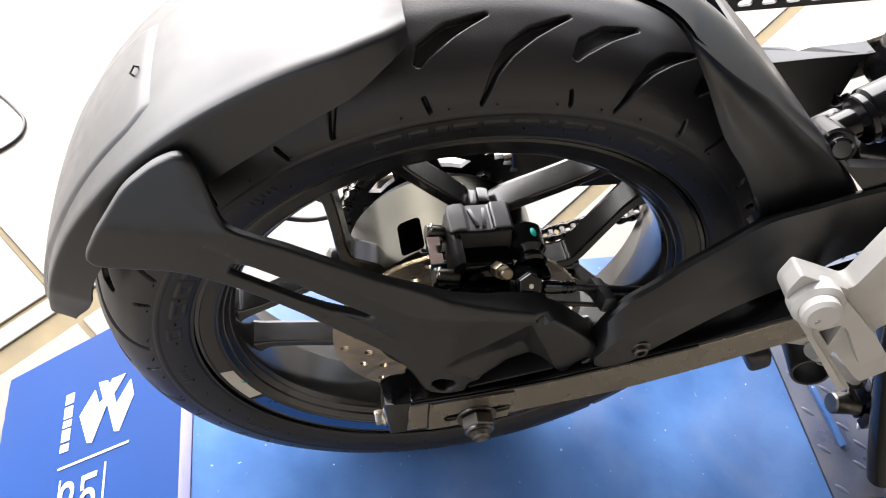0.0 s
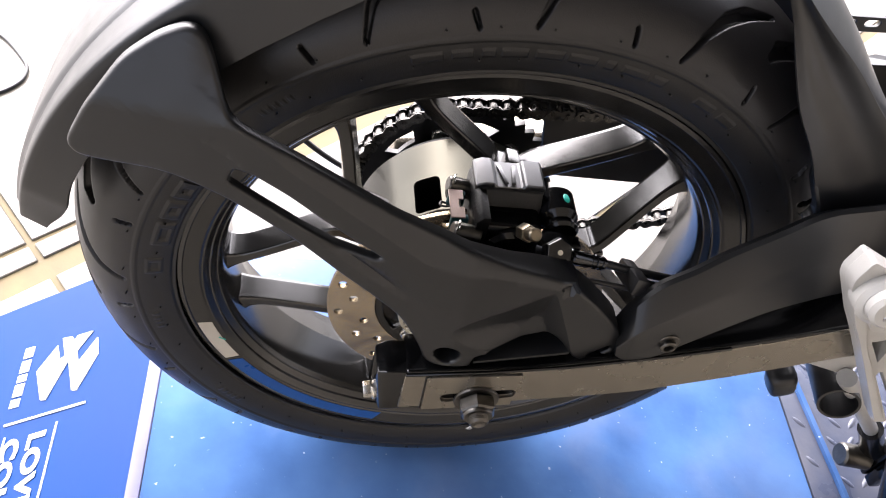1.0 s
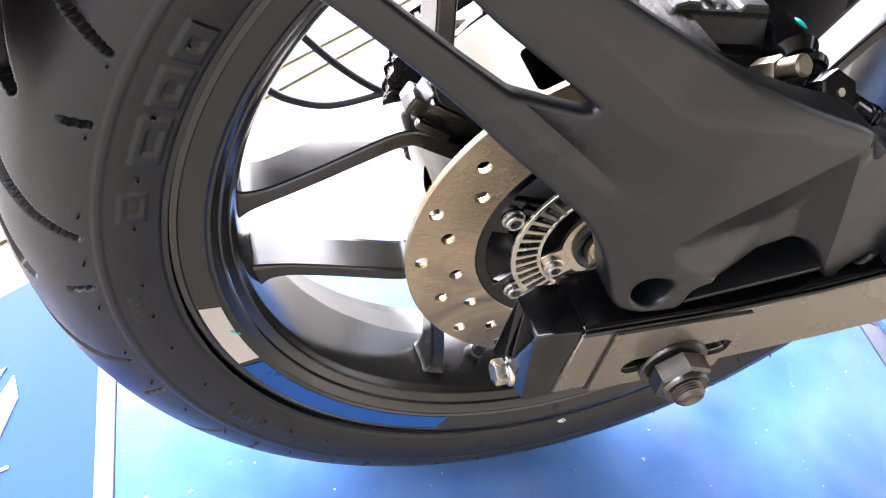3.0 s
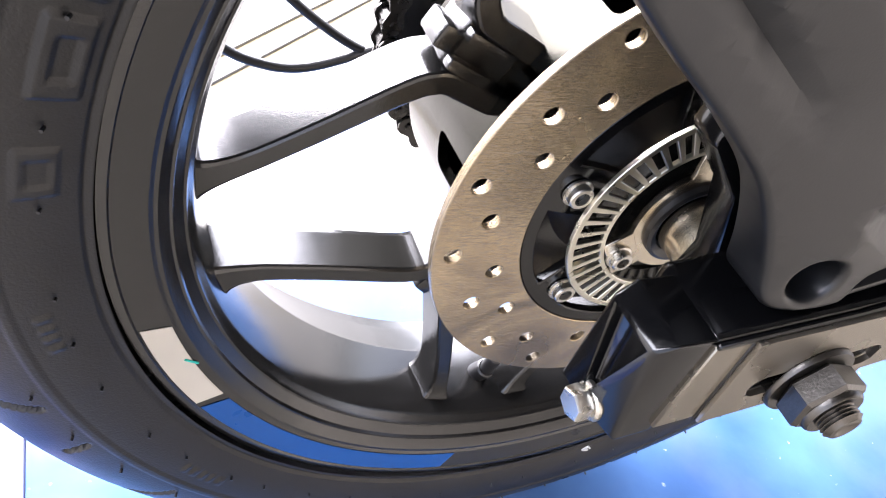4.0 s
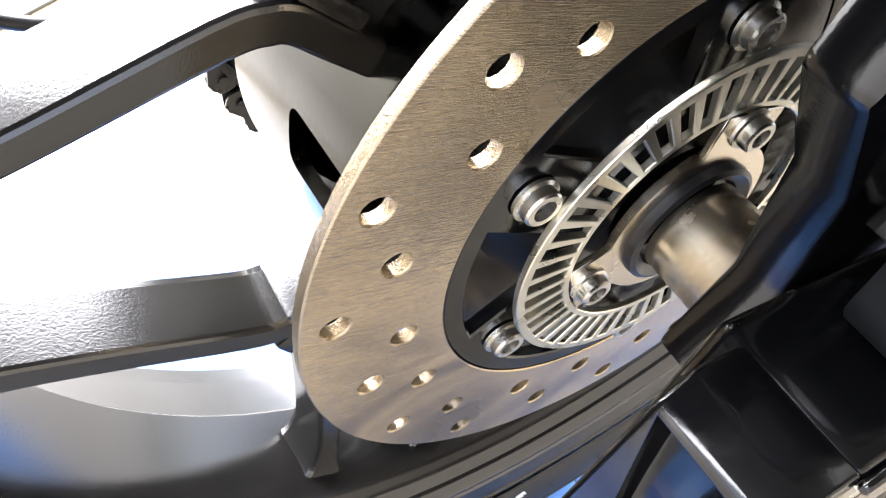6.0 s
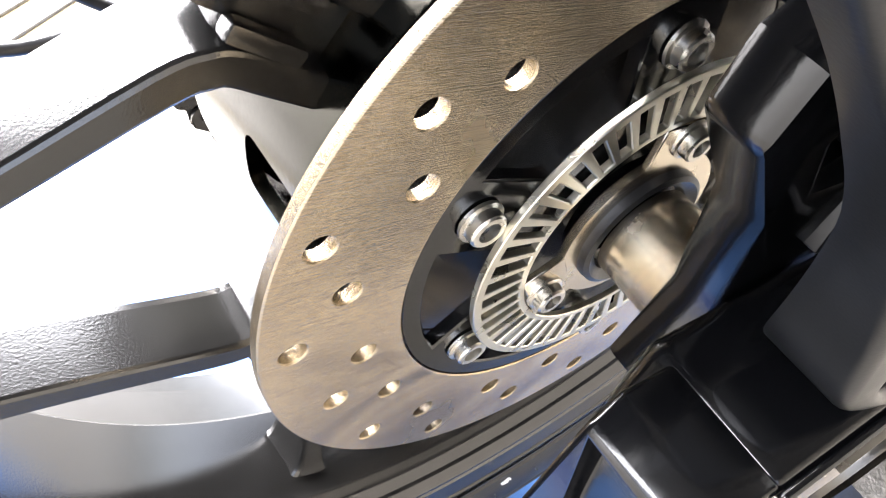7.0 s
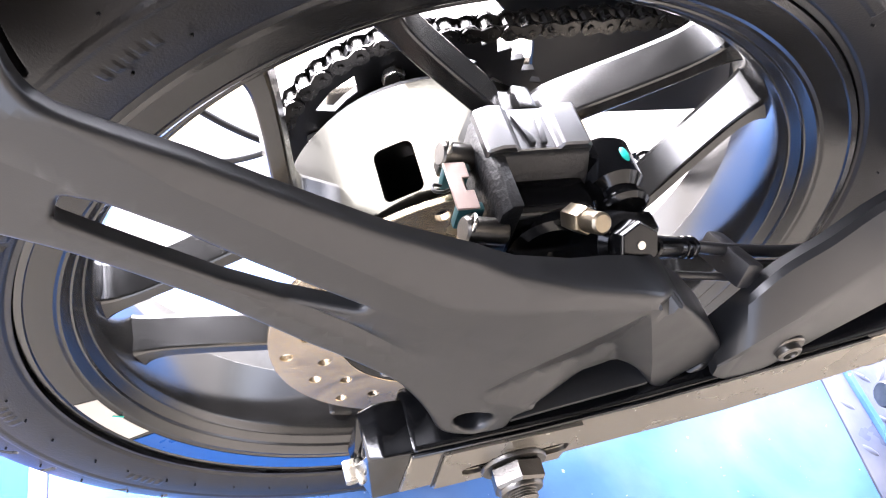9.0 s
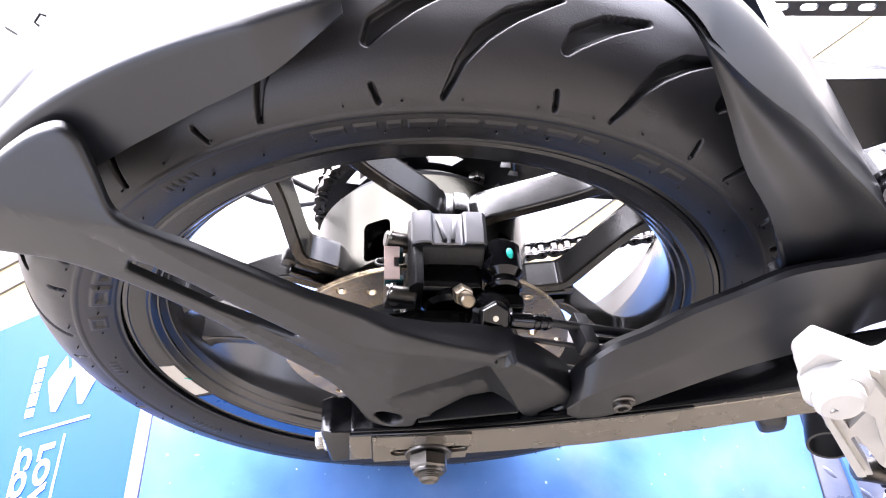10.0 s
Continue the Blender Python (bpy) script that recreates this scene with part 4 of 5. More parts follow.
lower = [(-0.039, 0.0355), (-0.0455, 0.040), (-0.050, 0.052), (-0.058, 0.067), (-0.068, 0.081), (-0.089, 0.098), (-0.106, 0.110), (-0.121, 0.122), (-0.131, 0.130), (-0.154, 0.146), (-0.174, 0.159), (-0.195, 0.1685), (-0.212, 0.1725), (-0.244, 0.1715), (-0.2555, 0.1725), (-0.2600, 0.180), (-0.2450, 0.2080), (-0.2250, 0.2340), (-0.2060, 0.2480), (-0.1910, 0.2545), (-0.1835, 0.2500), (-0.1785, 0.2360)]
long_slot = [(-0.1700, 0.1835), (-0.1600, 0.1815), (-0.140, 0.1705), (-0.122, 0.158), (-0.095, 0.1415), (-0.0835, 0.1345), (-0.0870, 0.1325), (-0.111, 0.1335), (-0.134, 0.1475), (-0.155, 0.1605), (-0.1740, 0.1730)]
tip_slot = slot(0.0740, 0.0490, 0.0840, 0.0570, 0.0028, 5)
folds = []
for line in (FOLD_TOP, FOLD_MID, SINK, SINK_TIP, GROOVE, GROOVE_UP, GROOVE_LOW):
    folds += [(x0, z0, x1 - x0, z1 - z0) for (x0, z0), (x1, z1) in zip(line, line[1:])]
part("arm", pressed(rounded(upper + arch + lower), [rounded(long_slot, 0.002, 2), ring(-0.0305, 0.0490, 0.0086, 24), tip_slot], arm_y, arm_thick, folds, 0.006, 0.0024), M_PLASTIC, guard, "matte black mudguard arm with a long slot", smooth=34)
# floors of the sunk pockets
part("pocket_floor", merge(slab([(-0.0125, 0.0385), (0.070, 0.0445), (0.058, 0.080), (0.030, 0.086), (-0.010, 0.068)], (), lambda x, z: -0.1050 - 0.10 * (0.070 - z), 0.008, 0.0005, 1), slab([(-0.042, 0.040), (-0.018, 0.040), (-0.018, 0.060), (-0.042, 0.060)], (), -0.124, 0.004, 0.0005, 1), slab([(0.068, 0.046), (0.088, 0.050), (0.088, 0.062), (0.068, 0.058)], (), -0.127, 0.004, 0.0005, 1)), M_PLASTIC, guard)


def ledge(near, far, drop):
    """A thin shelf between a near edge and a far edge, each two points."""
    bm = bmesh.new()
    top = [bm.verts.new(p) for p in (near[0], near[1], far[1], far[0])]
    low = [bm.verts.new(Vector(p) - Vector((0, 0, drop))) for p in (near[0], near[1], far[1], far[0])]
    bm.faces.new(top)
    bm.faces.new(low[::-1])
    for i in range(4):
        k = (i + 1) % 4
        bm.faces.new((top[i], low[i], low[k], top[k]))
    bmesh.ops.recalc_face_normals(bm, faces=bm.faces)
    return bevelled(bm, 0.0008, 2)


part("pocket_ledge", ledge(((-0.0100, -0.1362, 0.0405), (0.0565, -0.1350, 0.0550)), ((-0.0070, -0.1100, 0.0440), (0.0540, -0.1100, 0.0590)), 0.0028), M_PLASTIC, guard)


def shell(a0, a1, sect, n=44, thick=0.003, m=32, bevel=0.0):
    """A curved guard: sect(angle, k) gives (radius, y) for k from 0 to 1 across."""
    bm = bmesh.new()
    g = []
    for i in range(n + 1):
        a = a0 + (a1 - a0) * i / n
        row = []
        for k in range(m + 1):
            r, y, *da = sect(a, k / m)
            row.append(bm.verts.new(P(r, a + (da[0] if da else 0), y)))
        g.append(row)
    for i in range(n):
        for k in range(m):
            bm.faces.new((g[i][k], g[i][k + 1], g[i + 1][k + 1], g[i + 1][k]))
    bmesh.ops.recalc_face_normals(bm, faces=bm.faces)
    bmesh.ops.solidify(bm, geom=bm.faces[:], thickness=thick)
    return bm


def rear_sect(a, k):
    """Crowned top, a soft shoulder, and a side wall that drops deepest where the arm joins."""
    rin = soft(a, [100, 102.5, 104, 107, 112, 120, 128, 146, 156, 162, 167], [0.322, 0.317, 0.311, 0.303, 0.296, 0.290, 0.288, 0.298, 0.299, 0.296, 0.309], 2.0)
    w = float(np.interp(a, [100, 103, 108, 140, 160, 168], [0.062, 0.070, 0.076, 0.076, 0.066, 0.056]))
    crown = 0.3310
    sh = 0.3235
    u = 2 * k - 1
    au = abs(u)
    if au < 0.5:
        r, y = crown - 0.004 * (au / 0.5) ** 2, (w - 0.012) * au / 0.5
    elif au < 0.72:
        q = (au - 0.5) / 0.22
        r, y = crown - 0.004 - (crown - 0.004 - sh) * (1 - math.cos(q * math.pi / 2)) , (w - 0.012) + 0.010 * math.sin(q * math.pi / 2)
    else:
        q = (au - 0.72) / 0.28
        rr_ = rin if u < 0 else 0.305
        r, y = sh + (min(rr_, sh) - sh) * q, (w - 0.002) + 0.006 * q
    return r, y * (1 if u > 0 else -1)


part("fender", shell(101.0, 166.8, rear_sect, 90, 0.003, 48), M_PLASTIC, guard, "matte black curved fender", smooth=60)


def pad_sect(a, k):
    u = 2 * k - 1
    w = soft(a, [128, 131, 150, 166], [0.034, 0.050, 0.056, 0.046], 3)
    e = min(1.0, (1 - abs(u)) / 0.14, (a - 128.5) / 2.5)
    e = e * e * (3 - 2 * e)
    return 0.3302 + 0.0026 * e - 0.004 * (w * u / 0.064) ** 2, w * u


part("fender_pad", shell(128.5, 166.6, pad_sect, 60, 0.0010, 60), M_PLASTIC, guard, smooth=60)
part("pad_clip", tube([P(0.3325, 132.0, -0.004), P(0.3352, 132.1, -0.003), P(0.3354, 131.5, 0.001), P(0.3325, 131.4, 0.002)], 0.0008, 8), M_DARK, guard)

# front hugger, ahead of the tyre
hug = thing("front_hugger", "", "")
for key in list(hug.keys()):
    del hug[key]
hug.parent = bike
tagged(hug, "matte black guard ahead of the tyre on the swingarm")


def leg_bar():
    """The guard's lower bar, lofted: a front facet over the bolt, a crease, and a top facet that leans back."""
    low = [(0.0885, -0.1385, 0.0580), (0.0990, -0.1400, 0.0535), (0.118, -0.1400, 0.0600), (0.134, -0.137, 0.0700), (0.160, -0.134, 0.0900), (0.188, -0.130, 0.1070), (0.222, -0.123, 0.1140), (0.262, -0.110, 0.1110), (0.300, -0.096, 0.1150), (0.400, -0.090, 0.150)]
    fold = [(0.0860, -0.1385, 0.0680), (0.0920, -0.1400, 0.0840), (0.104, -0.1380, 0.0945), (0.122, -0.134, 0.1030), (0.150, -0.126, 0.1145), (0.185, -0.117, 0.1280), (0.218, -0.109, 0.1440), (0.258, -0.101, 0.1450), (0.300, -0.092, 0.1480), (0.400, -0.088, 0.176)]
    high = [(0.0890, -0.1220, 0.0720), (0.0925, -0.1240, 0.1000), (0.107, -0.1190, 0.1160), (0.128, -0.114, 0.1265), (0.151, -0.107, 0.1390), (0.179, -0.102, 0.1560), (0.205, -0.098, 0.1730), (0.245, -0.091, 0.1760), (0.290, -0.084, 0.1800), (0.400, -0.080, 0.200)]
    rails = [smooth_path(r, 5) for r in (low, fold, high)]
    bm = bmesh.new()
    rings = []
    for l, c, h in zip(*rails):
        sect = [l + Vector((0, 0.0022, -0.0004)), l.lerp(c, 0.05), l.lerp(c, 0.90), c.lerp(h, 0.03) + Vector((0, 0.0002, -0.0004)), c.lerp(h, 0.12), c.lerp(h, 0.93), h + Vector((0, 0.0026, -0.0006)), h + Vector((0, 0.008, -0.006)), l + Vector((0, 0.013, 0.004))]
        rings.append([bm.verts.new(p) for p in sect])
    n = len(rings[0])
    for p, q in zip(rings, rings[1:]):
        for k in range(n):
            bm.faces.new((p[k], p[(k + 1) % n], q[(k + 1) % n], q[k]))
    bm.faces.new(rings[0])
    bm.faces.new(rings[-1])
    return bm


def web_y(x, z):
    return float(np.interp(x, [0.19, 0.24, 0.30, 0.42], [-0.090, -0.085, -0.083, -0.080])) + 0.5 * max(0.0, z - 0.170)


part("leg", leg_bar(), M_PLASTIC, hug, smooth=17)
web = [(0.200, 0.152), (0.206, 0.162), (0.190, 0.188), (0.215, 0.225), (0.262, 0.203), (0.318, 0.155), (0.40, 0.19), (0.40, 0.165), (0.30, 0.150), (0.24, 0.148)]
part("web", pressed(rounded(web), (), web_y, lambda x, z: 0.009, [(x, 0, 0, 1) for x in (0.24, 0.30)], 0.008, 0.0026), M_PLASTIC, hug, smooth=34)


HUG_AT = [24, 30, 40, 50, 60, 66, 72, 78, 84]


def hug_lines(a):
    """Ridge, crease and inner edge of the guard at an angle: radius and y."""
    ridge = soft(a, [24, 38, 51, 61, 71, 78, 84, 96], [0.348, 0.328, 0.3225, 0.331, 0.345, 0.354, 0.361, 0.376], 4)
    rc = soft(a, HUG_AT, [0.345, 0.3375, 0.3235, 0.316, 0.3195, 0.3225, 0.3325, 0.346, 0.355], 4)
    yc = soft(a, HUG_AT, [-0.071, -0.072, -0.073, -0.076, -0.080, -0.0855, -0.0880, -0.0890, -0.0890], 4)
    rin = soft(a, [24, 36, 44, 58, 64.5, 71.5, 77, 84, 96], [0.262, 0.263, 0.267, 0.281, 0.298, 0.324, 0.346, 0.356, 0.370], 3)
    rc = min(rc, ridge - 0.003)
    return ridge, min(max(rc, rin + 0.003), ridge - 0.002), yc, min(rin, ridge - 0.005)


def side_sect(a, k):
    """Near wall, drawn in just under the crease, then the lit strip up to the ridge."""
    ridge, rc, yc, rin = hug_lines(a)
    if k < 0.62:
        q = k / 0.62
        dip = 0.0075 * math.sin(math.pi * min(1.0, (1 - q) * 1.15)) ** 2 * min(1.0, (rc - rin) / 0.03)
        return rin + (rc - rin) * q, -0.083 + (yc + 0.083) * q + dip * q
    q = min(1.0, (k - 0.62) / 0.28)
    if k < 0.9:
        return rc + (ridge - rc) * math.sin(q * math.pi / 2), yc + (-0.060 - yc) * q
    q = (k - 0.9) / 0.1
    return ridge - 0.001 * q, -0.060 + 0.012 * q


def roof_sect(a, k):
    ridge = hug_lines(a)[0]
    return ridge - 0.001 - (0.03 * (k - 0.85) / 0.15 if k > 0.85 else 0.0), -0.050 + 0.128 * k


part("shield", shell(24, 82, side_sect, 116, 0.0025, 60), M_PLASTIC, hug, smooth=26)
part("roof", shell(24, 62, roof_sect, 60, 0.0025, 24), M_PLASTIC, hug, smooth=40)
part("guard_bolt", merge(rod((0.121, -0.132, 0.075), (0.121, -0.1386, 0.075), 0.0092, 24, 0.0008), lathe([(0.0030, -0.1392), (0.0036, -0.1420), (0.0052, -0.1420), (0.0060, -0.1412), (0.0060, -0.1380), (0.0030, -0.1380)], 24, True, (0.121, 0.075))), M_NUT, hug, "socket-head guard bolt")

# rear brake caliper
def prism(sect, x0, x1, bevel):
    """A block with the section (y, z), from x0 to x1."""
    bm = bmesh.new()
    a, b = ([bm.verts.new((x, y, z)) for y, z in sect] for x in (x0, x1))
    bm.faces.new(a)
    bm.faces.new(b[::-1])
    for i in range(len(sect)):
        k = (i + 1) % len(sect)
        bm.faces.new((a[i], b[i], b[k], a[k]))
    bmesh.ops.recalc_face_normals(bm, faces=bm.faces)
    return bevelled(bm, bevel, 2)


cal = part("brake_caliper", merge(prism([(-0.030, 0.094), (-0.030, 0.1290), (-0.0560, 0.1335), (-0.0575, 0.1330), (-0.0725, 0.1080), (-0.0725, 0.0940)], -0.0170, 0.0280, 0.0014), slab([(-0.021, 0.088), (-0.021, 0.128), (-0.017, 0.133), (-0.012, 0.133), (-0.012, 0.088)], (), -0.0850, 0.052, 0.0012, 2)), M_CAL, bike, "black cast rear brake caliper")
part("bridge_top", slab([(-0.0195, 0.1285), (-0.0195, 0.1345), (-0.0135, 0.1370), (-0.0070, 0.1370), (-0.0050, 0.1340), (0.0130, 0.1340), (0.0150, 0.1370), (0.0270, 0.1370), (0.0295, 0.1345), (0.0295, 0.1285)], (), -0.0560, 0.026, 0.0009, 1), M_ANOD, cal, "satin machined caliper bridge", smooth=25)
part("bridge_rib", merge(block((0.000, -0.044, 0.1345), (0.0030, 0.018, 0.0022), 0.0008, Euler((0, 0, radians(14))).to_matrix()), block((0.008, -0.044, 0.1345), (0.0030, 0.018, 0.0022), 0.0008, Euler((0, 0, radians(-6))).to_matrix())), M_ANOD, cal)
part("piston_housing", merge(block((0.005, -0.070, 0.106), (0.044, 0.024, 0.034), 0.006, None, 3), rod((0.006, -0.060, 0.104), (0.006, -0.088, 0.104), 0.0175, 28, 0.003)), M_FRAME, cal)
part("front_lip", block((0.006, -0.0722, 0.1065), (0.043, 0.004, 0.004), 0.0012), M_CAL, cal, "rough cast black ledge")
part("pin_boot", merge(rod((0.0405, -0.045, 0.1195), (0.0405, -0.0735, 0.1185), 0.0138, 32, 0.005), rod((0.0405, -0.072, 0.1185), (0.0405, -0.077, 0.1180), 0.0105, 24, 0.001), rod((0.0405, -0.076, 0.1180), (0.0405, -0.081, 0.1178), 0.0125, 24, 0.002)), M_FRAME, cal, "black rubber guide-pin boot")
dot = bmesh.new()
bmesh.ops.create_uvsphere(dot, u_segments=12, v_segments=8, radius=1)
bmesh.ops.scale(dot, vec=(0.0026, 0.0042, 0.0010), verts=dot.verts)
part("paint_mark", moved(dot, Matrix.Translation((0.0440, -0.0600, 0.1322)) @ Matrix.Rotation(radians(18), 4, "Y")), M_TEAL, cal, "teal paint mark")
part("bleed_nipple", merge(hexagon((0.012, -0.084, 0.122), (0.0128, -0.094, 0.131), 0.0062), rod((0.0126, -0.091, 0.128), (0.0138, -0.1015, 0.1385), 0.0046, 16, 0.001)), M_NUT2, cal, "brass-toned bleed nipple with cap")
part("banjo", merge(rod((0.0310, -0.086, 0.108), (0.0310, -0.102, 0.124), 0.0128, 28, 0.003), hexagon((0.0310, -0.100, 0.1225), (0.0310, -0.1085, 0.1310), 0.0096), block((0.0400, -0.088, 0.1130), (0.026, 0.012, 0.014), 0.003, None, 3)), M_FRAME, cal, "black banjo bolt")
hexin = lathe([(0.0, 0.0), (0.0018, 0.0), (0.0018, 0.0006), (0.0, 0.0006)], 10, True)
part("bolt_face", moved(hexin, Matrix.Translation((0.0310, -0.1090, 0.1315)) @ Matrix.Rotation(radians(-45), 4, "X")), M_STEEL, cal)
part("ear", merge(rod((-0.0165, -0.0440, 0.118), (-0.0360, -0.0440, 0.1225), 0.0058, 18, 0.001), block((-0.026, -0.044, 0.117), (0.020, 0.007, 0.012), 0.001)), M_NUT, cal, "pad-pin ear")
part("ear", merge(rod((-0.0165, -0.0845, 0.116), (-0.0360, -0.0845, 0.1205), 0.0058, 18, 0.001), block((-0.026, -0.0845, 0.114), (0.020, 0.008, 0.014), 0.001)), M_NUT, cal, "pad-pin ear")
part("pad_pin", rod((-0.0300, -0.040, 0.1180), (-0.0300, -0.090, 0.1165), 0.0030, 14), M_STEEL, cal)
spring = part("pad_spring", merge(slab([(-0.0365, 0.0), (-0.0265, 0.0), (-0.0265, 0.009), (-0.0300, 0.009), (-0.0300, 0.016), (-0.0265, 0.016), (-0.0265, 0.026), (-0.0365, 0.026)], (), 0.0, 0.0012, 0.0003, 1)), M_PINK, cal, "copper-toned pad spring")
spring.matrix_local = Matrix.Translation((0, -0.0505, 0.1225)) @ Matrix.Rotation(radians(90), 4, "X")
for y in (-0.0520, -0.0740):
    part("pad_edge", block((-0.0300, y, 0.1160), (0.012, 0.0045, 0.012), 0.001), M_TEALDARK, cal, "dark teal brake pad edge")
for y, z in ((-0.0440, 0.1290), (-0.0845, 0.1270)):
    part("pin_clip", tube(smooth_path([(-0.031, y + 0.006, z - 0.008), (-0.0315, y + 0.002, z), (-0.033, y - 0.003, z + 0.002), (-0.034, y - 0.005, z - 0.001), (-0.0325, y - 0.003, z - 0.002), (-0.030, y + 0.003, z - 0.004)], 5), 0.0008, 8), M_STEEL, cal, "wire pin clip")
part("pin_clip", tube(smooth_path([(-0.034, -0.060, 0.117), (-0.038, -0.062, 0.118), (-0.0415, -0.060, 0.117), (-0.0405, -0.056, 0.116), (-0.037, -0.057, 0.116)], 5), 0.0008, 8), M_DARK, cal)
brk = [(-0.034, -0.006), (-0.028, 0.020), (-0.040, 0.052), (-0.062, 0.074), (-0.060, 0.088), (-0.040, 0.104), (-0.016, 0.112), (0.034, 0.112), (0.040, 0.090), (0.020, 0.070), (0.022, 0.030), (0.026, 0.000), (0.018, -0.012), (-0.020, -0.014)]
part("bracket", slab(brk, [[(-0.040, 0.072), (-0.030, 0.058), (-0.008, 0.058), (-0.004, 0.074), (-0.012, 0.090), (-0.032, 0.090)], ring(0, 0, 0.009, 20)], -0.1045, 0.0135, 0.0022, 2), M_FRAME, cal, "black caliper bracket round the axle")

# hoses of the brake
hose = part("brake_hose", tube(smooth_path([(0.036, -0.106, 0.127), (0.050, -0.103, 0.119), (0.072, -0.099, 0.111), (0.095, -0.098, 0.104), (0.143, -0.096, 0.094), (0.20, -0.085, 0.090), (0.27, -0.070, 0.10)]), 0.0030, 12), M_HOSE, bike, "black brake hose")
part("hose_end", merge(rod((0.040, -0.1055, 0.1245), (0.056, -0.1020, 0.1170), 0.0052, 16, 0.0008), rod((0.056, -0.1020, 0.1170), (0.070, -0.0995, 0.1118), 0.0044, 16, 0.0012), rod((0.0605, -0.1012, 0.1153), (0.0625, -0.1008, 0.1146), 0.0052, 16, 0.0004), rod((0.0655, -0.1002, 0.1134), (0.0675, -0.0999, 0.1127), 0.0052, 16, 0.0004)), M_FRAME, hose, "crimped black hose end")
part("hose_clip", block((0.0935, -0.1015, 0.1015), (0.0105, 0.030, 0.013), 0.002, Euler((radians(-20), radians(14), 0)).to_matrix()), M_HOSE, hose, "black rubber hose clip")
part("sensor_wire", tube(smooth_path([(0.010, -0.080, 0.060), (0.030, -0.095, 0.086), (0.052, -0.104, 0.100), (0.080, -0.1075, 0.099), (0.100, -0.1075, 0.095), (0.150, -0.103, 0.086), (0.20, -0.092, 0.082), (0.27, -0.078, 0.09)]), 0.0019, 10), M_HOSE, hose, "thin black sensor wire")
part("sensor_wire", tube(smooth_path([(0.088, -0.1045, 0.1015), (0.143, -0.1005, 0.0905), (0.20, -0.088, 0.086), (0.27, -0.072, 0.096)]), 0.0024, 10), M_HOSE, hose)

# sprocket and chain
CY, PR, LINK = 0.083, 0.0895, 0.0127
NT = 44
teeth = []
for i in range(NT * 4):
    a = 360 * i / (NT * 4)
    teeth.append((P((0.0935, 0.0900, 0.0865, 0.0900)[i % 4], a, 0).x, P((0.0935, 0.0900, 0.0865, 0.0900)[i % 4], a, 0).z))
wins = []
for i in range(6):
    c = 60 * i + 20
    wins.append([(P(r, c + d, 0).x, P(r, c + d, 0).z) for r, d in ((0.064, -9), (0.064, 0), (0.064, 9), (0.075, 13), (0.076, 0), (0.075, -13))])
sprocket = part("sprocket", slab(teeth, [ring(0, 0, 0.040, 40)] + wins, CY - 0.003, 0.006, 0.0004, 1), M_DARK, bike, "black toothed rear sprocket")
for i in range(6):
    p = P(0.066, 60 * i + 50, 0)
    part("sprocket_bolt", merge(rod((p.x, CY + 0.002, p.z), (p.x, CY - 0.010, p.z), 0.0042, 12), hexagon((p.x, CY - 0.004, p.z), (p.x, CY - 0.010, p.z), 0.0075)), M_STEEL, sprocket, "bright sprocket nut")
part("carrier", lathe([(0.030, 0.050), (0.078, 0.050), (0.080, 0.056), (0.060, 0.076), (0.030, 0.078)], 60), M_DARK, sprocket, "dark cast sprocket carrier")


def chain_run():
    """Pin places, one link apart: lower run, round the sprocket, upper run."""
    lo, up = radians(17), radians(4)
    a0, a1 = -math.pi / 2 + lo, math.pi / 2 + up
    start = Vector((PR * math.cos(a0), PR * math.sin(a0)))
    d = Vector((math.cos(lo), math.sin(lo)))
    pts = [start + d * (0.48 - LINK * i) for i in range(int(0.48 / LINK) + 1)]
    n = int((2 * math.pi - (a1 - a0)) / (2 * math.asin(LINK / 2 / PR)))
    step = (2 * math.pi - (a1 - a0)) / n
    for i in range(1, n + 1):
        a = a0 - step * i
        pts.append(Vector((PR * math.cos(a), PR * math.sin(a))))
    last, d = pts[-1], Vector((math.cos(up), math.sin(up)))
    pts += [last + d * LINK * i for i in range(1, int(0.48 / LINK))]
    return pts


def link_plate(h, y, t):
    """A waisted side plate between two pins."""
    o = []
    for i in range(7):
        a = math.pi / 2 + math.pi * i / 6
        o.append((h * math.cos(a), h * math.sin(a)))
    o.append((LINK / 2, -h * 0.62))
    for i in range(7):
        a = -math.pi / 2 + math.pi * i / 6
        o.append((LINK + h * math.cos(a), h * math.sin(a)))
    o.append((LINK / 2, h * 0.62))
    bm = bmesh.new()
    f = [bm.verts.new((x, y, z)) for x, z in o]
    b = [bm.verts.new((x, y + t, z)) for x, z in o]
    bm.faces.new(f)
    bm.faces.new(b[::-1])
    for i in range(len(o)):
        bm.faces.new((f[i], b[i], b[(i + 1) % len(o)], f[(i + 1) % len(o)]))
    return bm


def pin(x, y0, y1, r, seg=10):
    return rod((x, y0, 0), (x, y1, 0), r, seg)


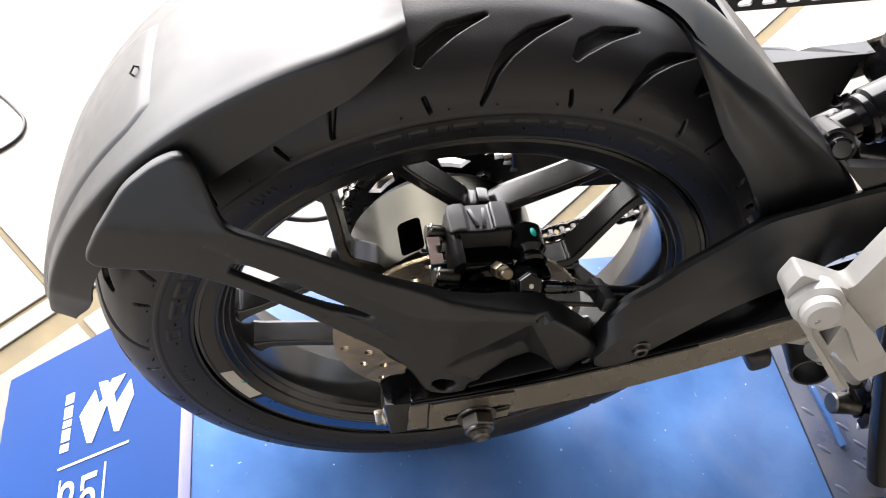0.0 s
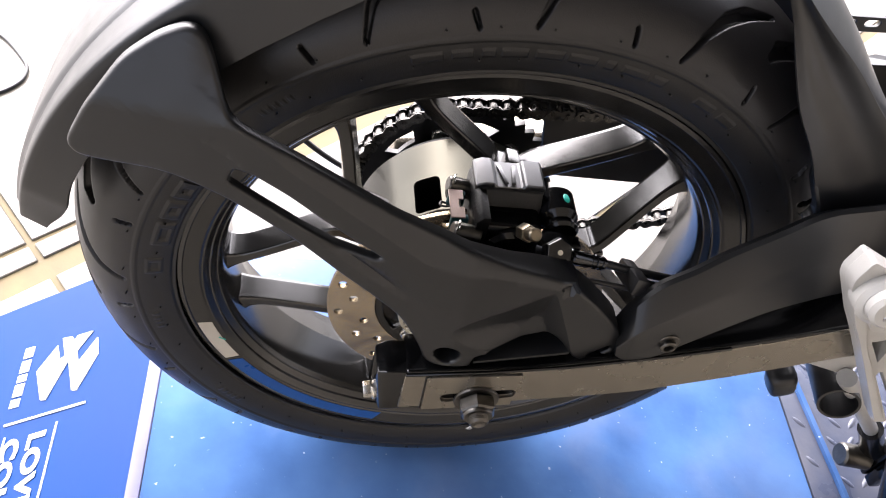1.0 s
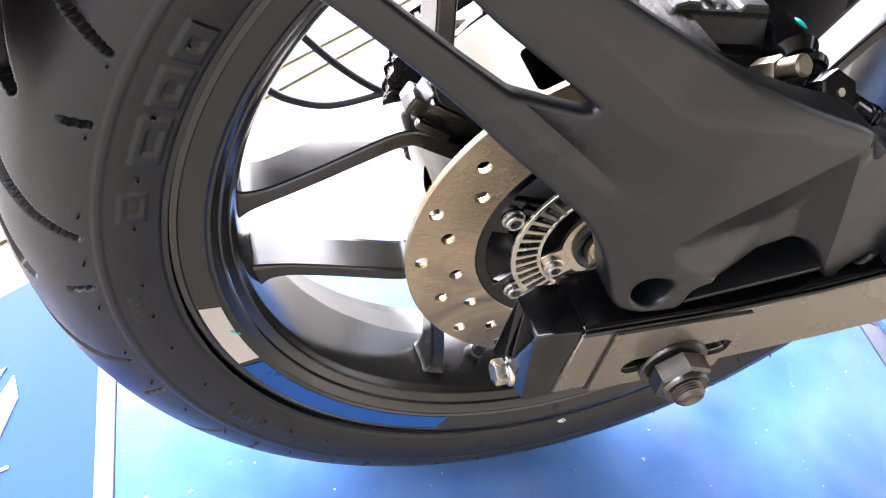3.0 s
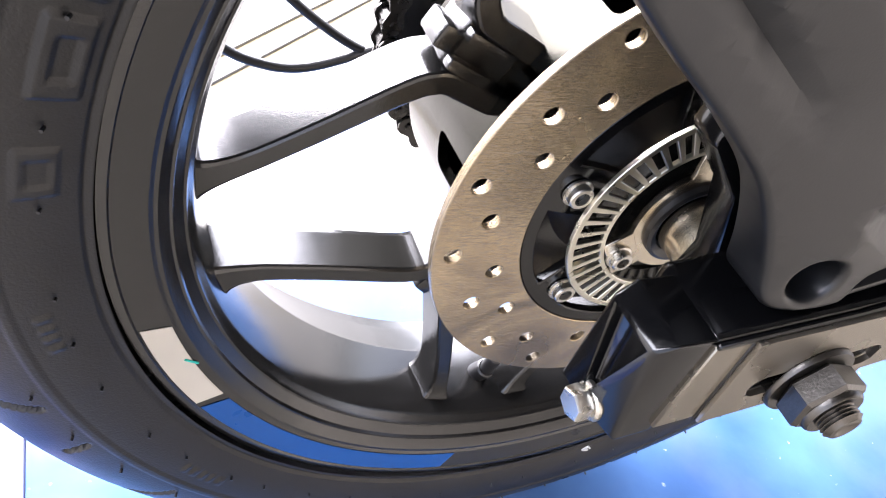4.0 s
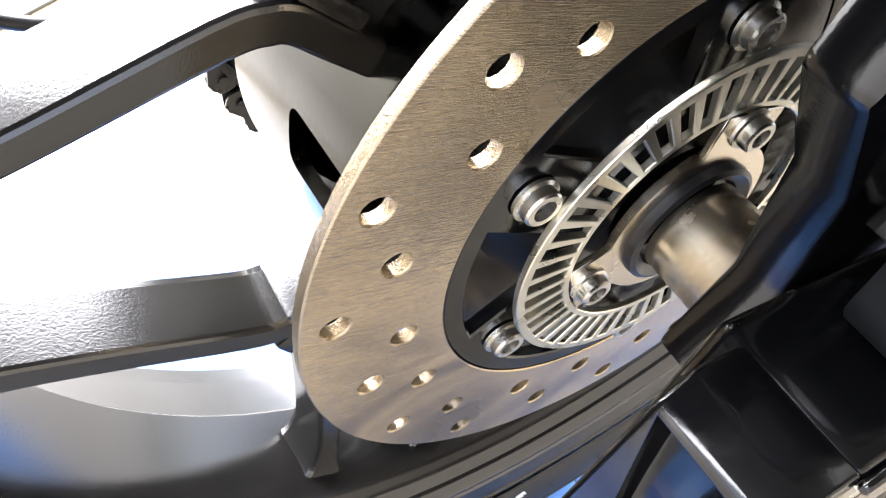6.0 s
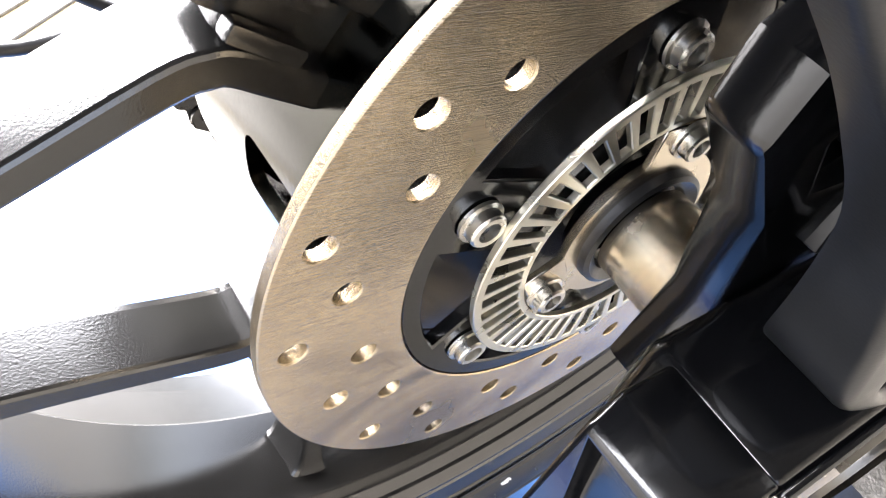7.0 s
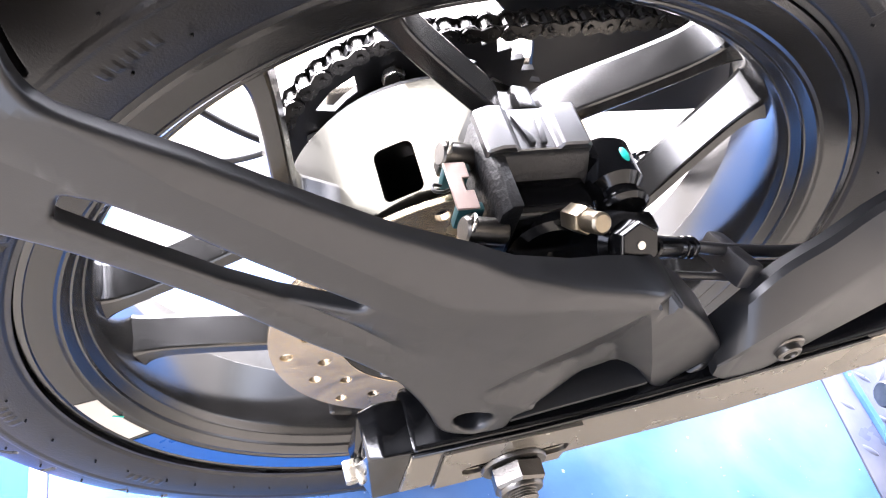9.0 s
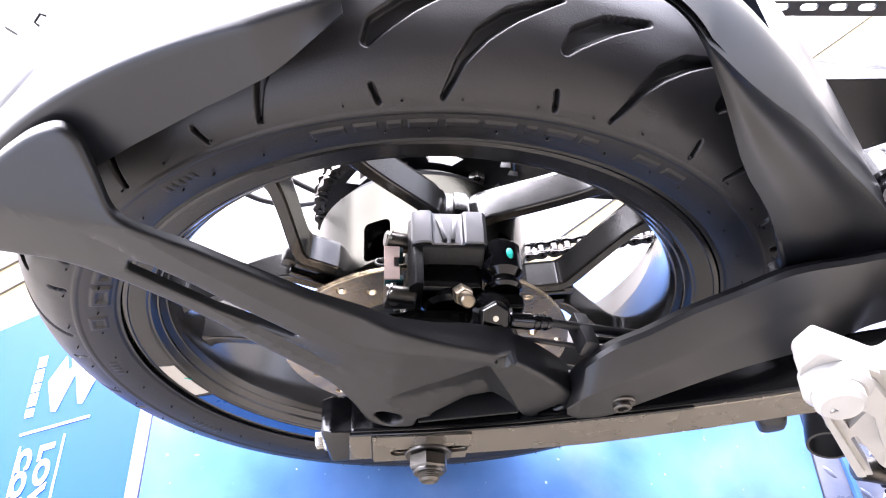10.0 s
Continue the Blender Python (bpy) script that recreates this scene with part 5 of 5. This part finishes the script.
chain = thing("drive_chain", "", "")
for key in list(chain.keys()):
    del chain[key]
chain.parent = bike
tagged(chain, "oiled steel drive chain round the sprocket")
outer_link = merge(link_plate(0.0058, -0.0078, 0.0014), link_plate(0.0058, 0.0064, 0.0014), pin(0, -0.0092, 0.0092, 0.0019), pin(LINK, -0.0092, 0.0092, 0.0019))
inner_link = merge(link_plate(0.0060, -0.0060, 0.0014), link_plate(0.0060, 0.0046, 0.0014), pin(0, -0.0046, 0.0046, 0.0040), pin(LINK, -0.0046, 0.0046, 0.0040))
link_me = []
for bm in (outer_link, inner_link):
    me = bpy.data.meshes.new("link")
    bmesh.ops.recalc_face_normals(bm, faces=bm.faces)
    bm.to_mesh(me)
    bm.free()
    me.materials.append(M_CHAIN)
    link_me.append(me)
pins = chain_run()
for i, (p, q) in enumerate(zip(pins, pins[1:])):
    ob = new("link", link_me[i % 2])
    ob.parent = chain
    ob.matrix_local = Matrix.Translation((p.x, CY, p.y)) @ Matrix.Rotation(-math.atan2(q.y - p.y, q.x - p.x), 4, "Y")

# chain guard, wire loop, shock absorber and what hangs ahead of the wheel
guard_line = [(0.2668, 0.174), (0.2875, 0.1762), (0.3299, 0.1794), (0.3757, 0.1825), (0.3833, 0.184)]
guard_nose = [(0.3797, 0.1805), (0.3723, 0.169), (0.3677, 0.1519), (0.3689, 0.1352), (0.3739, 0.1176), (0.3843, 0.0952)]


def guard_flange():
    """The folded top edge of the chain guard, deeper behind its step."""
    bm = bmesh.new()
    rim = [(x, z, 0.0) for x, z in guard_line] + [(x, z, d) for (x, z), d in zip(guard_line[::-1], (0.016, 0.017, 0.016, 0.022, 0.023))]
    step = guard_line[1][0] + 0.024
    rim = rim[:-2] + [(step + 0.008, rim[1][1] - 0.0005, 0.016), (step, rim[1][1] - 0.0005, 0.022)] + rim[-2:]
    rings = [[bm.verts.new((x, 0.0745 + d, z - drop)) for x, z, d in rim] for drop in (0.0, 0.003)]
    bm.faces.new(rings[0])
    bm.faces.new(rings[1][::-1])
    for k in range(len(rim)):
        n = (k + 1) % len(rim)
        bm.faces.new((rings[0][k], rings[0][n], rings[1][n], rings[1][k]))
    bmesh.ops.recalc_face_normals(bm, faces=bm.faces)
    return bm


part("chain_guard", merge(slab([(0.240, 0.168)] + guard_line + guard_nose + [(0.262, 0.110)], (), 0.074, 0.004, 0.001, 1), slab([(0.06, 0.118), (0.262, 0.172), (0.262, 0.112), (0.12, 0.108)], (), 0.112, 0.003, 0.001, 1), guard_flange()), M_PLASTIC, bike, "matte black plastic chain guard", smooth=30)
part("chain_case", slab([(-0.04, 0.112), (0.03, 0.108), (0.072, 0.070), (0.085, 0.006), (0.24, 0.004), (0.40, 0.030), (0.40, 0.150), (0.26, 0.170), (0.10, 0.150), (-0.04, 0.150)], (), 0.0965, 0.004, 0.001, 1), M_PLASTIC, swingarm, "matte black chain case")
loop = part("wire_loop", tube(smooth_path([(-0.235, 0.135, 0.045), (-0.205, 0.132, -0.010), (-0.164, 0.13, -0.043), (-0.143, 0.13, -0.054), (-0.118, 0.13, -0.0575), (-0.088, 0.13, -0.049), (-0.060, 0.128, -0.034), (-0.02, 0.142, -0.010)]), 0.0030, 10), M_HOSE, bike, "black cable looped behind the sprocket")
part("branch", tube(smooth_path([(-0.185, 0.134, 0.040), (-0.150, 0.132, 0.006), (-0.118, 0.13, -0.022), (-0.086, 0.13, -0.043), (-0.060, 0.13, -0.050)]), 0.0028, 10), M_HOSE, loop)
shock = part("shock_absorber", merge(rod((0.302, -0.028, 0.2025), (0.43, -0.010, 0.262), 0.0228, 32, 0.004), rod((0.272, -0.0322, 0.1886), (0.304, -0.0278, 0.2035), 0.0125, 24, 0.001), rod((0.298, -0.0286, 0.2007), (0.304, -0.0278, 0.2035), 0.0205, 28, 0.001)), M_FRAME, bike, "gloss black shock absorber body")
part("shock_eye", merge(rod((0.262, -0.060, 0.206), (0.278, -0.024, 0.186), 0.0135, 28, 0.002), rod((0.2575, -0.068, 0.211), (0.2635, -0.056, 0.2045), 0.0085, 20, 0.002)), M_FRAME, shock, "gloss black lower eye")
part("shock_clevis", block((0.292, -0.022, 0.168), (0.030, 0.050, 0.040), 0.008, Euler((radians(20), radians(30), 0)).to_matrix(), 3), M_FRAME, shock)
perf_holes = [slot(0.352 + 0.030 * i, 0.094 + 0.002 * i, 0.362 + 0.030 * i, 0.0950 + 0.002 * i, 0.0042, 5) for i in range(7)]
part("foot_plate", moved(slab([(0.335, 0.100), (0.345, 0.083), (0.57, 0.098), (0.57, 0.116), (0.44, 0.108)], perf_holes, 0.28, 0.006, 0.001, 1), Matrix()), M_DARK, bike, "black perforated guard strip beyond the wheel")
part("front_frame", block((0.47, 0.02, 0.10), (0.10, 0.12, 0.10), 0.02), M_FRAME, bike, "black frame casting ahead of the wheel")

# footrest hanger
hanger_out = [(0.176, 0.2086), (0.184, 0.2047), (0.2216, 0.1862), (0.2251, 0.1889), (0.2284, 0.2296), (0.2301, 0.2465), (0.2947, 0.1809), (0.2862, 0.137), (0.2778, 0.1256), (0.2981, 0.0999), (0.3224, 0.0742), (0.334, 0.0538), (0.3168, 0.0383), (0.3064, 0.0471), (0.2595, 0.0985), (0.2582, 0.093), (0.3148, 0.026), (0.3026, 0.0256), (0.2188, 0.1308), (0.2024, 0.1502), (0.1773, 0.1841), (0.1743, 0.192)]
hanger_window = [(0.1887, 0.1914), (0.2006, 0.1852), (0.1947, 0.1749), (0.1895, 0.181)]
hanger_recess = [(0.2285, 0.1317), (0.2443, 0.1382), (0.2489, 0.1084)]
BX, BZ = 0.1876, 0.1929
hanger = part("footrest_hanger", slab(rounded(hanger_out, 0.003, 3), [rounded(hanger_window, 0.002, 2), hanger_recess], -0.169, 0.014, 0.0022, 3), M_SILVER, bike, "silver painted alloy footrest hanger", smooth=50)
rib = [(0.1711, 0.2144), (0.1789, 0.2106), (0.216, 0.1924), (0.2181, 0.1871), (0.1861, 0.1958), (0.1891, 0.1803), (0.2212, 0.1336), (0.3021, 0.036), (0.2956, 0.0345), (0.2132, 0.1379), (0.197, 0.157), (0.1724, 0.1903), (0.1694, 0.1981)]
part("rib", slab(rounded(rib, 0.003, 3), (), -0.174, 0.010, 0.0018, 3), M_SILVER, hanger, "raised silver edge rib", smooth=50)
boss_plate = [(0.1853, 0.1869), (0.1936, 0.1959), (0.2065, 0.1941), (0.2323, 0.1692), (0.2736, 0.1281), (0.2961, 0.1014), (0.2814, 0.0888), (0.2384, 0.1469), (0.2261, 0.1554), (0.2058, 0.1559)]
part("boss_plate", slab(rounded(boss_plate, 0.005, 4), (), -0.178, 0.012, 0.0022, 3), M_SILVER, hanger, "raised silver plate round the pivot", smooth=50)
part("gusset", slab(rounded([(0.2220, 0.1395), (0.2510, 0.1465), (0.2590, 0.1005)], 0.004, 3), (), lambda x, z: -0.160 + 0.25 * (x - 0.23), 0.006, 0.001, 2), M_SILVER, hanger, smooth=40)
part("pivot_boss", merge(rod((BX + 0.004, -0.170, BZ - 0.004), (BX + 0.001, -0.186, BZ - 0.001), 0.0165, 40, 0.003), rod((BX, -0.184, BZ), (BX - 0.002, -0.194, BZ + 0.002), 0.0122, 36, 0.0025)), M_SILVER, hanger, "silver pivot boss")
part("pivot_dimple", rod((BX - 0.004, -0.1930, BZ - 0.002), (BX - 0.004, -0.1946, BZ - 0.002), 0.0020, 12), M_CAST, hanger)
# added black strip paints the shade at the plate's lower edge
part("edge_shade", slab([(0.3131, 0.0402), (0.3328, 0.0532), (0.3387, 0.0446), (0.3206, 0.0308)], (), -0.166, 0.012, 0.002, 2), M_HOSE, hanger, "black strip put in for the shading below the plate")

# brake pedal, stand leg and rubber stops low on the bike
BACK = LEAN.inverted()


def W(x, y, z):
    return BACK @ Vector((x, y, z))


pedal = part("brake_pedal", tube(smooth_path([W(0.310, -0.098, 0.330), W(0.3504, -0.0916, 0.2876), W(0.440, -0.071, 0.190), W(0.517, -0.0534, 0.1067)]), 0.0080, 16), M_SILVER, bike, "steel brake pedal lever")
part("pedal_pad", rod(W(0.545, -0.066, 0.052), W(0.509, -0.061, 0.054), 0.0140, 28, 0.002), M_NUT, pedal, "grey ribbed pedal tip")
part("pedal_bracket", merge(tube([W(0.505, -0.056, 0.120), W(0.530, -0.056, 0.088), W(0.550, -0.060, 0.056)], 0.0135, 14), block(W(0.552, -0.060, 0.056), (0.012, 0.036, 0.050), 0.004), block(W(0.556, -0.085, 0.062), (0.014, 0.014, 0.060), 0.003)), M_FRAME, pedal)
part("stand_leg", tube(smooth_path([W(0.562, -0.150, 0.014), W(0.542, -0.133, 0.06), W(0.485, -0.0817, 0.20), W(0.449, -0.049, 0.288)]), 0.0165, 20), M_FRAME, bike, "black tubular stand leg on the deck")
sleeve = lathe([(0.0150, 0.0), (0.0172, 0.0), (0.0177, 0.003), (0.0185, 0.06), (0.0145, 0.06), (0.0140, 0.010)], 40)
part("silencer_outlet", moved(sleeve, Matrix.Translation((0.321, -0.130, -0.019)) @ Vector((-0.35, -1.0, 0.18)).normalized().to_track_quat("-Y", "Z").to_matrix().to_4x4()), M_HOSE, bike, "black hollow rubber sleeve under the swingarm")
part("chain_slider", merge(block((0.288, -0.098, -0.034), (0.024, 0.022, 0.030), 0.008, Euler((0, radians(-25), 0)).to_matrix(), 3)), M_HOSE, bike, "black rubber stop")
part("pipe_bracket", block((0.300, -0.110, 0.025), (0.050, 0.010, 0.030), 0.004, Euler((0, radians(20), 0)).to_matrix()), M_SILVER, bike, "silver pipe bracket")

# paint mark on the decal, a stray mark on the tyre, cables on the floor
part("pen_mark", tube([P(0.2108, 200.4, -0.0491), P(0.2092, 201.2, -0.0488), P(0.2075, 202.0, -0.0485)], 0.0005, 6), M_TEAL, rim, "teal pen mark")
for x0, z0, x1, z1 in ((0.044, -0.216, 0.0475, -0.2125), (0.0475, -0.2125, 0.050, -0.2155), (0.0455, -0.2165, 0.049, -0.2170)):
    part("chalk_mark", tube([(x0, -0.0586, z0), (x1, -0.0586, z1)], 0.0007, 6), M_WHITE, tyre, "white chalk mark")
for name, pts in (("floor_cable", ((-0.75, 0.86), (-0.709, 0.83), (-0.672, 0.787), (-0.655, 0.757), (-0.658, 0.721), (-0.687, 0.688), (-0.74, 0.66))),):
    cable = part(name, tube(smooth_path([(x, y, GZ + 0.0035) for x, y in pts]), 0.0032, 10), M_HOSE)
    tagged(cable, "thin black cable lying curved on the tiles", "cable")
